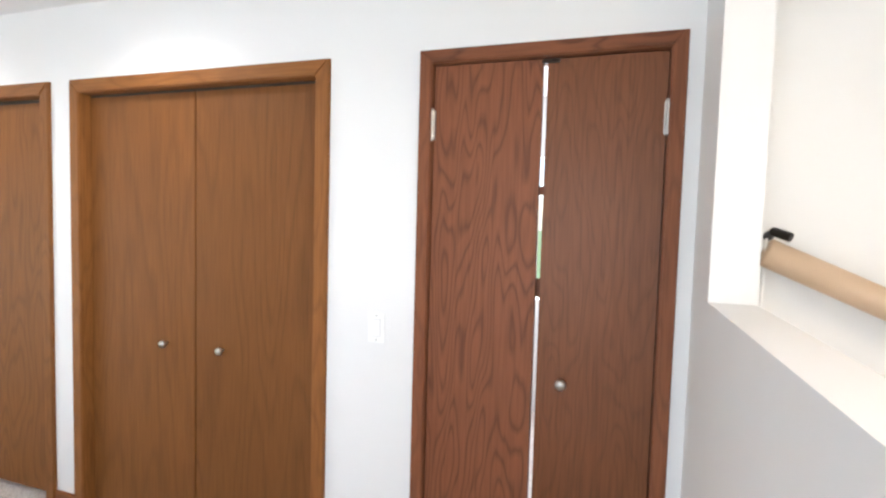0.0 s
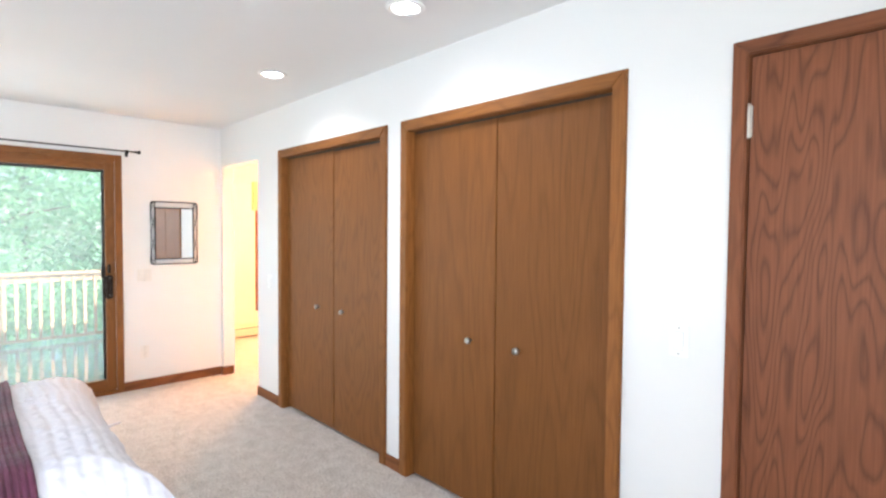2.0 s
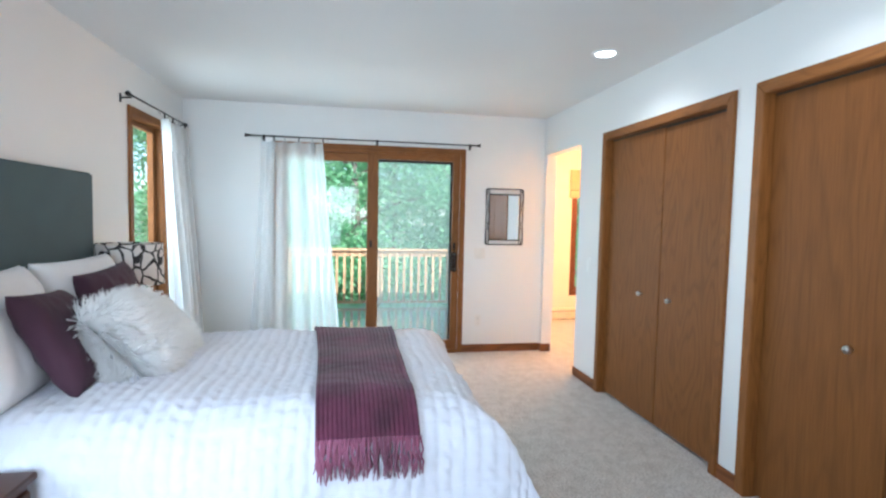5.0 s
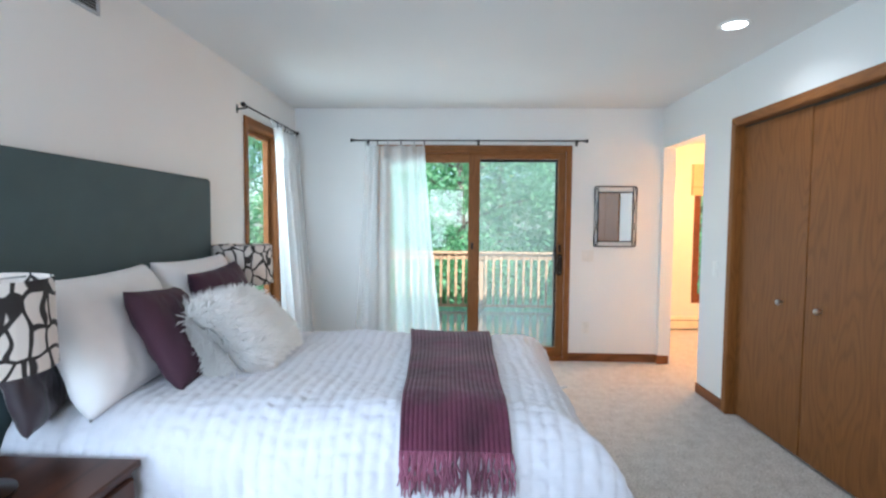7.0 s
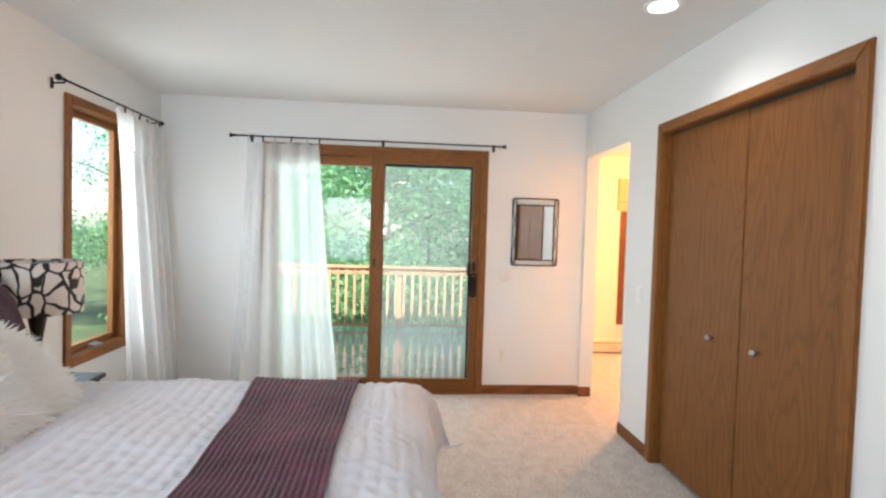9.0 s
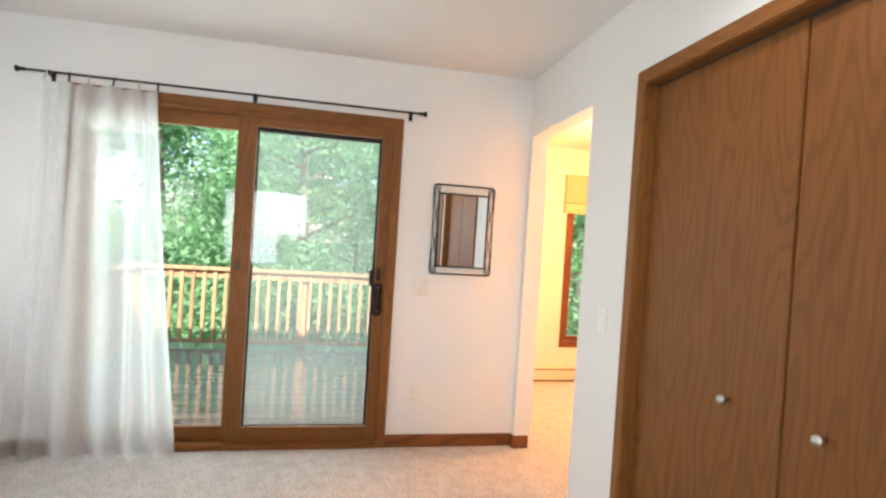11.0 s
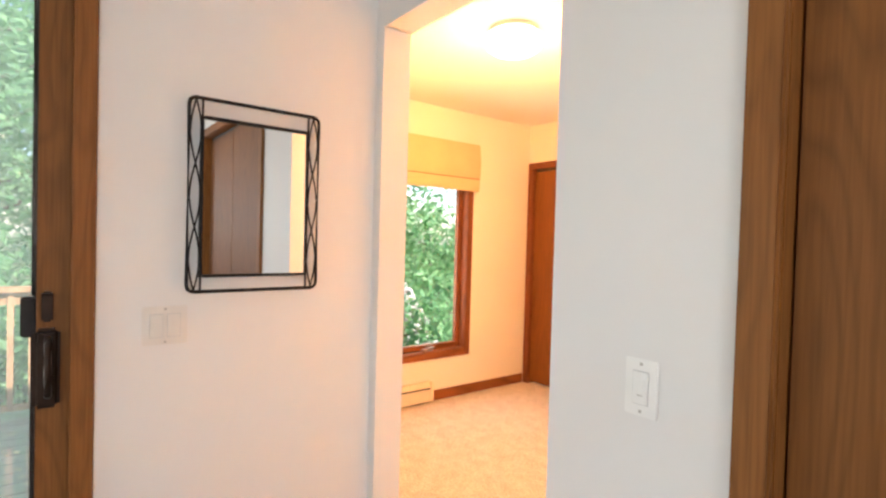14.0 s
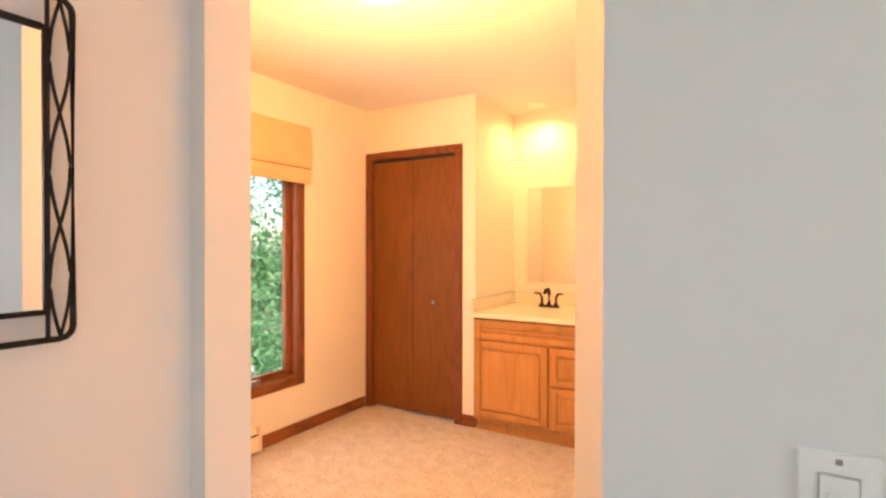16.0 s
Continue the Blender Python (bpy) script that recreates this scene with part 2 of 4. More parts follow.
PLUM = fabric("plum_cotton", (0.048, 0.013, 0.028), 0.8, 600, 0.15, 0.05)
SATIN = fabric("charcoal_plum_satin", (0.035, 0.022, 0.032), 0.35, 300, 0.15)
KNIT = fabric("plum_chenille_knit", (0.088, 0.016, 0.040), 0.9, 260, 0.5, 0.15)
TASSEL = fabric("mauve_tassel_yarn", (0.20, 0.06, 0.105), 0.85, 260, 0.5, 0.2)
FUR = fabric("white_faux_fur", (0.92, 0.91, 0.90), 0.9, 300, 0.05, 0.5)
TEAL = fabric("slate_teal_linen", (0.055, 0.085, 0.088), 0.8, 700, 0.08, 0.1)
fb = FUR.node_tree
ftl, fmx = add(fb, "BsdfTranslucent"), fb.nodes.new("ShaderNodeMixShader")
ftl.inputs[0].default_value, fmx.inputs[0].default_value = (0.95, 0.94, 0.93, 1), 0.5
fb.links.new(fb.nodes["Principled BSDF"].outputs[0], fmx.inputs[1])
fb.links.new(ftl.outputs[0], fmx.inputs[2])
fb.links.new(fmx.outputs[0], fb.nodes["Material Output"].inputs[0])
PRINT = print_material()
SHADECLOTH = fabric("roman_shade_linen", (0.66, 0.48, 0.28), 0.85, 500, 0.05)
COUNTER = plain("cream_cultured_marble", (0.80, 0.74, 0.62), 0.15, scale=5, vary=0.06, relief=0.0)
HEATER = plain("cream_enamel", (0.74, 0.68, 0.56), 0.35)
BULB = plain("lit_can_lamp", (1.0, 0.96, 0.9), 0.4, relief=0, emit=8.0)
GLOBE = plain("lit_opal_glass", (1.0, 0.80, 0.50), 0.3, relief=0, emit=2.4)
LEAF = leaf_material("green_leaves", (0.16, 0.37, 0.18), (0.36, 0.60, 0.31))
BARK = plain("grey_bark", (0.16, 0.13, 0.10), 0.9, scale=9, vary=0.35, grain=40, relief=0.8)
ROCK = plain("pale_granite", (0.36, 0.34, 0.32), 0.85, scale=5, vary=0.3, grain=60, relief=0.5)
SOIL = plain("grass_and_leaf_litter", (0.08, 0.12, 0.04), 0.95, scale=2, vary=0.4, grain=30, relief=0.8)
SIDING = plain("grey_house_siding", (0.30, 0.30, 0.28), 0.8, scale=3, vary=0.1)


# ---- mesh helpers ----
def mesh_ob(name, bm, material, parent=None, smooth=False):
    bmesh.ops.recalc_face_normals(bm, faces=bm.faces)
    me = bpy.data.meshes.new(name)
    bm.to_mesh(me)
    bm.free()
    if smooth:
        for p in me.polygons:
            p.use_smooth = True
    me.materials.append(material)
    o = new(name, me)
    o.parent = parent
    return o


def part(name, bm, material, parent, label="", smooth=False):
    return tagged(mesh_ob(name, bm, material, parent, smooth), label)


def setting(name, bm, material, label="", smooth=False):
    return tagged(mesh_ob(name, bm, material, None, smooth), label, kind="structure")


def thing(name, label, category, at=(0, 0, 0), group="", kind=""):
    """An Empty at the thing's base; its parts are built in the same world places."""
    o = new(name)
    o.empty_display_size = 0.1
    tagged(o, label, category, group, kind)
    return o


def box(bm, x0, x1, y0, y1, z0, z1, bevel=0.0, seg=2):
    r = bmesh.ops.create_cube(bm, size=1, matrix=Matrix.LocRotScale(((x0 + x1) / 2, (y0 + y1) / 2, (z0 + z1) / 2), None, (abs(x1 - x0), abs(y1 - y0), abs(z1 - z0))))
    if bevel:
        es = list({e for v in r["verts"] for e in v.link_edges})
        bmesh.ops.bevel(bm, geom=es, offset=bevel, segments=seg, affect="EDGES")
    return bm


def B(*a, **k):
    return box(bmesh.new(), *a, **k)


def tube(bm, pts, r, n=8, close=False):
    """A round rod through the points."""
    pts = [Vector(p) for p in pts]
    rings = []
    for i, p in enumerate(pts):
        a = pts[i - 1] if i or close else p
        b = pts[(i + 1) % len(pts)] if i < len(pts) - 1 or close else p
        d = (b - a).normalized()
        q = d.to_track_quat("Z", "Y")
        rr = r[i] if isinstance(r, (list, tuple)) else r
        rings.append([bm.verts.new(p + q @ Vector((rr * math.cos(2 * math.pi * k / n), rr * math.sin(2 * math.pi * k / n), 0))) for k in range(n)])
    m = len(rings)
    for i in range(m if close else m - 1):
        for k in range(n):
            bm.faces.new((rings[i][k], rings[i][(k + 1) % n], rings[(i + 1) % m][(k + 1) % n], rings[(i + 1) % m][k]))
    if not close:
        bm.faces.new(rings[0])
        bm.faces.new(rings[-1])
    return bm


def lathe(bm, profile, at, axis="z", n=24):
    """A turned body from (radius, height) pairs, along axis from the point at."""
    q = {"z": Matrix(), "-y": Matrix.Rotation(radians(90), 4, "X"), "x": Matrix.Rotation(radians(90), 4, "Y"), "-z": Matrix.Rotation(radians(180), 4, "X"), "y": Matrix.Rotation(radians(-90), 4, "X")}[axis]
    m = Matrix.Translation(at) @ q
    rings = []
    for r, h in profile:
        rings.append([bm.verts.new(m @ Vector((max(r, 0.0004) * math.cos(2 * math.pi * k / n), max(r, 0.0004) * math.sin(2 * math.pi * k / n), h))) for k in range(n)])
    for a, b in zip(rings, rings[1:]):
        for k in range(n):
            bm.faces.new((a[k], a[(k + 1) % n], b[(k + 1) % n], b[k]))
    bm.faces.new(rings[0])
    bm.faces.new(rings[-1])
    return bm


def prism(bm, pts, d):
    """A flat outline pushed along the vector d."""
    a = [bm.verts.new(p) for p in pts]
    b = [bm.verts.new(Vector(p) + Vector(d)) for p in pts]
    bm.faces.new(a)
    bm.faces.new(b[::-1])
    for i in range(len(a)):
        bm.faces.new((a[i], a[(i + 1) % len(a)], b[(i + 1) % len(a)], b[i]))
    return bm


def grid(bm, nu, nv, fn):
    vs = [[bm.verts.new(fn(i / nu, j / nv)) for j in range(nv + 1)] for i in range(nu + 1)]
    for i in range(nu):
        for j in range(nv):
            bm.faces.new((vs[i][j], vs[i + 1][j], vs[i + 1][j + 1], vs[i][j + 1]))
    return bm


def holed(bm, along, a0, a1, t0, t1, z0, z1, holes):
    """A wall running along 'x' or 'y' from a0 to a1, t0 to t1 thick, with openings (a, b, bottom, top) through it."""
    def seg(p, q, lo, hi):
        if q - p > 1e-4 and hi - lo > 1e-4:
            box(bm, *((p, q, t0, t1) if along == "x" else (t0, t1, p, q)), lo, hi)
    p = a0
    for a, b, lo, hi in sorted(holes):
        seg(p, a, z0, z1)
        seg(a, b, z0, lo)
        seg(a, b, hi, z1)
        p = b
    seg(p, a1, z0, z1)
    return bm


# ---- structure ----
C1, C2, C3 = (-3.610, -2.160), (-2.022, -0.617), (-0.241, 0.653)   # outer casing edges
TOP, CW, CW3, JT = 2.11, 0.062, 0.048, 0.014
cl = [(a + w - 0.012, b - w + 0.012, TOP - w + 0.012) for (a, b), w in ((C1, CW), (C2, CW), (C3, CW3))]
OX0, OX1, OTOP = -4.845, -4.027, 2.078
SDY0, SDY1, SDTOP = -0.76, 1.13, 2.106

setting("floor", box(B(W - 0.12, E + 1.6, S - 0.12, N, -0.2, 0.0), DW - 0.12, E + 1.6, N, DN + 0.7, -0.2, 0.0), CARPET, "beige speckled cut-pile carpet")
setting("wall_north", holed(bmesh.new(), "x", W - 0.1, E + 1.6, N, N + 0.115, 0, CEIL, [(OX0, OX1, 0, OTOP)] + [(a, b, 0, top) for a, b, top in cl]), PAINT, "white painted wall with closet openings")
setting("wall_west", holed(bmesh.new(), "y", S - 0.12, N, W - 0.12, W, 0, CEIL, [(SDY0 + 0.045, SDY1 - 0.045, 0.0, SDTOP - 0.045)]), PAINT, "white painted wall round the sliding door")
setting("wall_south", holed(bmesh.new(), "x", W, E + 0.12, S - 0.12, S, 0, CEIL, [(-4.37, -3.73, 0.57, 2.10), (-0.85, 0.6, 0.75, 2.1)]), PAINT, "white painted wall behind the headboard")
setting("wall_east", holed(bmesh.new(), "y", S, N, E, E + 0.115, 0, CEIL, [(-1.45, -0.25, 0, CEIL), (-0.25, 1.70, 1.30, CEIL)]), PAINT, "white half wall beside the stairwell")
setting("ceiling", B(W - 0.12, E + 1.7, S - 0.12, N + 0.115, CEIL, CEIL + 0.15), CEILING, "flat white ceiling with recessed lights")
setting("wall_stair", holed(bmesh.new(), "y", S - 0.12, N, E + 1.5, E + 1.6, 0, CEIL, [(-1.4, 0.1, 0.7, 2.1)]), YELLOW, "cream stairwell wall")
setting("wall_stair_south", B(E + 0.115, E + 1.5, S - 0.12, S, 0, CEIL), YELLOW)
# closets behind the doors
bm = bmesh.new()
box(bm, -3.75, -0.45, N + 0.75, N + 0.83, 0, CEIL)
for x in (-3.75, -2.12, -0.5):
    box(bm, x, x + 0.08, N + 0.115, N + 0.75, 0, CEIL)
setting("wall_closets", bm, PAINT)
setting("wall_hall_room", holed(bmesh.new(), "x", -0.6, 1.6, 4.2, 4.3, 0, CEIL, [(-0.25, 0.45, 0.9, 2.0)]), PAINT)
setting("wall_hall_room_side", B(1.5, 1.6, N + 0.115, 4.2, 0, CEIL), PAINT)
setting("wall_hall_room_west", B(-0.6, -0.52, N + 0.83, 4.2, 0, CEIL), PAINT)
setting("ceiling_hall_room", B(-3.8, 1.7, N + 0.115, 4.3, CEIL, CEIL + 0.1), CEILING)
# dressing room
setting("wall_dressing_south", B(DW - 0.12, W - 0.12, N, N + 0.115, 0, CEIL), YELLOW)
setting("wall_dressing_west", holed(bmesh.new(), "y", N + 0.115, DN + 0.12, DW - 0.12, DW, 0, CEIL, [(3.09, 3.83, 0.38, 1.98)]), YELLOW, "warm lit cream wall with a window")
setting("wall_dressing_north", holed(bmesh.new(), "x", DW, -5.53, DN, DN + 0.12, 0, CEIL, [(-6.47, -5.68, 0, 1.98)]), YELLOW, "warm lit cream wall with a closet door")
setting("wall_alcove_back", B(-5.62, -3.5, AY, AY + 0.1, 0, CEIL), YELLOW)
setting("wall_alcove_west", B(-5.62, -5.53, DN + 0.12, AY, 0, CEIL), YELLOW)
setting("wall_dressing_east", B(-4.30, -3.95, 2.80, AY, 0, CEIL), YELLOW)
setting("wall_dressing_return", B(-3.95, -3.75, N + 0.115, 2.9, 0, CEIL), YELLOW)
setting("wall_door_closet", B(DW - 0.12, -5.62, DN + 0.6, DN + 0.7, 0, CEIL), YELLOW)
setting("ceiling_dressing", B(DW - 0.12, -3.7, N + 0.115, DN, DCEIL, DCEIL + 0.15), CEILING)
setting("ceiling_alcove", B(-5.53, -4.30, DN, AY, DCEIL, DCEIL + 0.15), CEILING)


def baseboard(name, x0, x1, y0, y1, mat, h=0.082):
    bm = B(x0, x1, y0, y1, 0.0, h, bevel=0.004)
    setting(name, bm, mat, "stained oak baseboard")


baseboard("baseboard_north_a", OX1, C1[0] - 0.001, N - 0.012, N - 0.0005, BASE_X)
baseboard("baseboard_north_b", C1[1], C2[0], N - 0.012, N - 0.0005, BASE_X)
baseboard("baseboard_north_c", C2[1], C3[0], N - 0.012, N - 0.0005, BASE_X)
baseboard("baseboard_west_a", W + 0.0005, W + 0.012, SDY1, N - 0.012, BASE_Y)
baseboard("baseboard_west_b", W + 0.0005, W + 0.012, S + 0.012, SDY0, BASE_Y)
baseboard("baseboard_stub", W + 0.0005, OX0 + 0.012, N - 0.012, N + 0.1, BASE_X)
baseboard("baseboard_south", W, -0.9, S + 0.0005, S + 0.012, BASE_X)
baseboard("baseboard_east", E - 0.012, E - 0.0005, -0.25, N - 0.03, BASE_Y)
baseboard("baseboard_dressing_west", DW + 0.0005, DW + 0.012, 3.47, DN - 0.02, BASE_Y)
baseboard("baseboard_dressing_north", -5.63, -5.52, DN - 0.012, DN - 0.0005, BASE_X)


def casing(name, a, b, top, w, face, d, up, across, parent=None, label=""):
    """Mitred trim round a doorway in a wall along x whose face is at y = face; it stands d proud towards -y."""
    for nm, pts, mat in (
        (name + "_side", [(a, face, 0), (a + w, face, 0), (a + w, face, top - w), (a, face, top)], up),
        (name + "_side", [(b, face, 0), (b, face, top), (b - w, face, top - w), (b - w, face, 0)], up),
        (name + "_head", [(a, face, top), (a + w, face, top - w), (b - w, face, top - w), (b, face, top)], across)):
        bm = prism(bmesh.new(), pts, (0, -d, 0))
        bmesh.ops.bevel(bm, geom=[e for e in bm.edges if all(abs(v.co.y - (face - d)) < 1e-5 for v in e.verts)], offset=0.005, segments=2, affect="EDGES")
        part(nm, bm, mat, parent)


def knob(parent, x, y, z, r=0.017):
    part("knob", lathe(bmesh.new(), [(0.006, 0), (0.006, 0.012), (0.011, 0.016), (r, 0.022), (r, 0.030), (r * 0.8, 0.036), (0.004, 0.039)], (x, y, z), "-y", 20), NICKEL, parent, "brushed nickel knob", smooth=True)


def closet(label, a, b, knobs, seam, gap, mats, tops):
    up, across, veneer = mats
    o = thing("closet_door", label, "closet door", group="bifold closet doors")
    casing("casing", a, b, TOP, CW, N - 0.0005, 0.016, up, across, o)
    ia, ib, it = a + CW - 0.012, b - CW + 0.012, TOP - CW + 0.012
    part("jamb", B(ia, ia + JT, N, N + 0.11, 0, it), up, o)
    part("jamb", B(ib - JT, ib, N, N + 0.11, 0, it), up, o)
    part("head_jamb", B(ia + JT, ib - JT, N, N + 0.11, it - JT, it), across, o)
    part("track", B(ia + JT, ib - JT, N + 0.045, N + 0.07, it - JT - 0.022, it - JT), TRACK, o, "dark metal track")
    la, lb = ia + JT + 0.004, ib - JT - 0.004
    for i, (p, q) in enumerate(((la, seam - gap / 2), (seam + gap / 2, lb))):
        part("leaf", B(p, q, N + 0.040, N + 0.074, 0.02, tops[i], bevel=0.0025), veneer, o)
    for x in knobs:
        knob(o, x, N + 0.040, 0.893)


closet("honey oak bifold closet doors, closed, in white wall", *C1, (-3.045, -2.708), -2.842, 0.006, (OAK_Z, OAK_X, OAK_WAVY), (2.034, 2.027))
closet("honey oak bifold closet doors with nickel knobs, closed", *C2, (-1.486, -1.168), -1.320, 0.005, (OAK_Z, OAK_X, OAK), (2.034, 2.034))

# narrow pair of doors, ajar by a slit
o = thing("door_pair", "red oak double doors with a bright slit between", "door")
casing("casing", *C3, TOP, CW3, N - 0.0005, 0.016, RED_Z, RED_X, o)
ia, ib, it = C3[0] + CW3 - 0.012, C3[1] - CW3 + 0.012, TOP - CW3 + 0.012
part("jamb", B(ia, ia + JT, N, N + 0.11, 0, it), RED_Z, o)
part("jamb", B(ib - JT, ib, N, N + 0.11, 0, it), RED_Z, o)
part("head_jamb", B(ia + JT, ib - JT, N, N + 0.11, it - JT, it), RED_X, o)
la, lb = ia + JT + 0.003, ib - JT - 0.003
left = part("leaf", B(la, 0.203, N + 0.004, N + 0.038, 0.02, it - JT - 0.004, bevel=0.003), REDOAK, o, "bold cathedral grain door leaf")
right = part("leaf", B(0.219, lb, N + 0.004, N + 0.038, 0.02, it - JT - 0.006, bevel=0.003), REDOAK_QUIET, o, "plain darker door leaf")
knob(o, 0.306, N + 0.004, 0.945, 0.019)
for x in (la - 0.002, lb + 0.002):
    bm = tube(bmesh.new(), [(x, N - 0.006, 1.79), (x, N - 0.006, 1.895)], 0.0065, 10)
    for z in (1.785, 1.895):
        lathe(bm, [(0.005, 0), (0.0075, 0.003), (0.005, 0.007)], (x, N - 0.006, z), "z", 10)
    for s in (-1, 1):
        box(bm, x + (0.0 if s > 0 else -0.010), x + (0.010 if s > 0 else 0.0), N - 0.004, N + 0.003, 1.79, 1.895)
    part("hinge", bm, NICKEL, o, "nickel butt hinge", smooth=False)
part("catch", B(0.20, 0.26, N - 0.004, N + 0.004, it - JT - 0.022, it - JT - 0.008, bevel=0.002), BRONZE, o)
for z0, z1 in ((1.595, 1.625), (1.235, 1.30)):
    part("edge_latch", B(0.196, 0.226, N + 0.036, N + 0.046, z0, z1, bevel=0.001), RED_Z, o)
part("stop", B(ia + JT, ia + JT + 0.014, N + 0.04, N + 0.055, 0, it - JT), RED_Z, o)
part("stop", B(ib - JT - 0.014, ib - JT, N + 0.04, N + 0.055, 0, it - JT), RED_Z, o)
part("stop", B(ia + JT + 0.014, ib - JT - 0.014, N + 0.04, N + 0.055, it - JT - 0.014, it - JT), RED_X, o)


def plate(label, x, z, w, h, axis, face, kind):
    """A wall plate on a wall facing -y (axis 'y') or +x (axis 'x')."""
    cream = ALMOND if axis == "x" else PLASTIC
    o = thing(kind, label, "switch" if kind != "wall_outlet" else "outlet")

    def slab(name, u0, u1, v0, v1, d0, d1, mat, bev=0.001):
        if axis == "y":
            bm = B(x + u0, x + u1, face - d1, face - d0, z + v0, z + v1, bevel=bev)
        else:
            bm = B(face + d0, face + d1, x + u0, x + u1, z + v0, z + v1, bevel=bev)
        return part(name, bm, mat, o)
    slab("cover", -w / 2, w / 2, -h / 2, h / 2, 0.0, 0.006, cream, 0.0025)
    n = 2 if w > 0.1 else 1
    for i in range(n):
        c = (i - (n - 1) / 2) * 0.046
        if kind == "wall_outlet":
            for s in (-0.02, 0.02):
                slab("socket", c - 0.016, c + 0.016, s - 0.014, s + 0.014, 0.006, 0.0085, cream)
                for e in (-0.006, 0.006):
                    slab("slot", c + e - 0.0012, c + e + 0.0012, s - 0.004, s + 0.005, 0.0086, 0.0089, SLOT, 0)
        else:
            slab("bezel", c - 0.0178, c + 0.0178, -0.0345, 0.0345, 0.006, 0.0072, GASKET, 0.0006)
            slab("rocker", c - 0.0162, c + 0.0162, -0.0325, 0.0325, 0.0068, 0.0095, cream)
            if kind == "dimmer_switch":
                slab("slider", c - 0.010, c + 0.010, -0.004, 0.018, 0.0095, 0.0125, cream)
                slab("mark", c - 0.006, c + 0.006, -0.016, -0.014, 0.0096, 0.0099, NICKEL, 0)
    for s in (-0.048, 0.048):
        slab("screw", -0.003, 0.003, s - 0.003, s + 0.003, 0.006, 0.0068, NICKEL, 0)


plate("white dimmer switch on the white wall", -3.787, 1.026, 0.072, 0.116, "y", N, "dimmer_switch")
plate("white wall switch between closet doors", -0.398, 1.074, 0.072, 0.116, "y", N, "wall_switch")
plate("white double switch plate under the wire mirror", 1.30, 1.04, 0.118, 0.112, "x", W, "wall_switch")
plate("white wall outlet low on the wall", 1.295, 0.335, 0.072, 0.116, "x", W, "wall_outlet")

# ---- sliding door ----
o = thing("sliding_door", "oak-framed glass sliding door, closed, onto deck", "door")


def frame_yz(name, y0, y1, z0, z1, w, x0, x1, mv, mh, parent, wb=None):
    wb = wb or w
    part(name + "_stile", B(x0, x1, y0, y0 + w, z0, z1, bevel=0.004), mv, parent)
    part(name + "_stile", B(x0, x1, y1 - w, y1, z0, z1, bevel=0.004), mv, parent)
    part(name + "_rail", B(x0, x1, y0 + w, y1 - w, z1 - w, z1, bevel=0.004), mh, parent)
    part(name + "_rail", B(x0, x1, y0 + w, y1 - w, z0, z0 + wb, bevel=0.004), mh, parent)


part("casing", B(W, W + 0.016, SDY0, SDY0 + 0.055, 0.0, SDTOP, bevel=0.004), OAK_Z, o)
part("casing", B(W, W + 0.016, SDY1 - 0.055, SDY1, 0.0, SDTOP, bevel=0.004), OAK_Z, o)
part("casing", B(W, W + 0.016, SDY0 + 0.055, SDY1 - 0.055, SDTOP - 0.055, SDTOP, bevel=0.004), OAK_Y, o)
part("sill", B(W - 0.12, W + 0.02, SDY0 + 0.055, SDY1 - 0.055, 0.0, 0.035, bevel=0.004), OAK_Y, o)
part("head_jamb", B(W - 0.12, W - 0.001, SDY0 + 0.055, SDY1 - 0.055, SDTOP - 0.075, SDTOP - 0.046), OAK_Y, o)
fixed = part("fixed_panel", B(W - 0.085, W - 0.055, SDY0 + 0.05, SDY0 + 0.12, 0.035, SDTOP - 0.075, bevel=0.003), OAK_Z, o)
part("panel_stile", B(W - 0.085, W - 0.055, 0.15, 0.23, 0.035, SDTOP - 0.075, bevel=0.003), OAK_Z, fixed)
part("panel_rail", B(W - 0.085, W - 0.055, SDY0 + 0.12, 0.15, 1.945, SDTOP - 0.075, bevel=0.003), OAK_Y, fixed)
part("panel_rail", B(W - 0.085, W - 0.055, SDY0 + 0.12, 0.15, 0.035, 0.125, bevel=0.003), OAK_Y, fixed)
gl = part("pane", B(W - 0.073, W - 0.067, SDY0 + 0.115, 0.155, 0.12, 1.95), GLASS, fixed, "clear glass pane")
gl.visible_shadow = False
slide = part("sliding_panel", B(W - 0.045, W - 0.012, 0.135, 0.244, 0.035, SDTOP - 0.057, bevel=0.004), OAK_Z, o)
part("panel_stile", B(W - 0.045, W - 0.012, 1.005, SDY1 - 0.052, 0.035, SDTOP - 0.057, bevel=0.004), OAK_Z, slide)
part("panel_rail", B(W - 0.045, W - 0.012, 0.244, 1.005, 1.975, SDTOP - 0.057, bevel=0.004), OAK_Y, slide)
part("panel_rail", B(W - 0.045, W - 0.012, 0.244, 1.005, 0.035, 0.13, bevel=0.004), OAK_Y, slide)
gl = part("pane", B(W - 0.032, W - 0.026, 0.24, 1.01, 0.125, 1.98), GLASS, slide, "clear glass pane")
gl.visible_shadow = False
screen = part("screen_panel", B(W - 0.108, W - 0.102, 0.235, 1.02, 0.11, 1.99), SCREEN, o, "grey insect screen")
screen.visible_shadow = False
part("screen_frame", B(W - 0.112, W - 0.098, 0.228, 0.248, 0.06, 2.0), BLACK, screen)
part("screen_frame", B(W - 0.112, W - 0.098, 0.992, 1.03, 0.06, 2.0), BLACK, screen)
part("screen_frame", B(W - 0.112, W - 0.098, 0.248, 0.992, 1.955, 2.0), BLACK, screen)
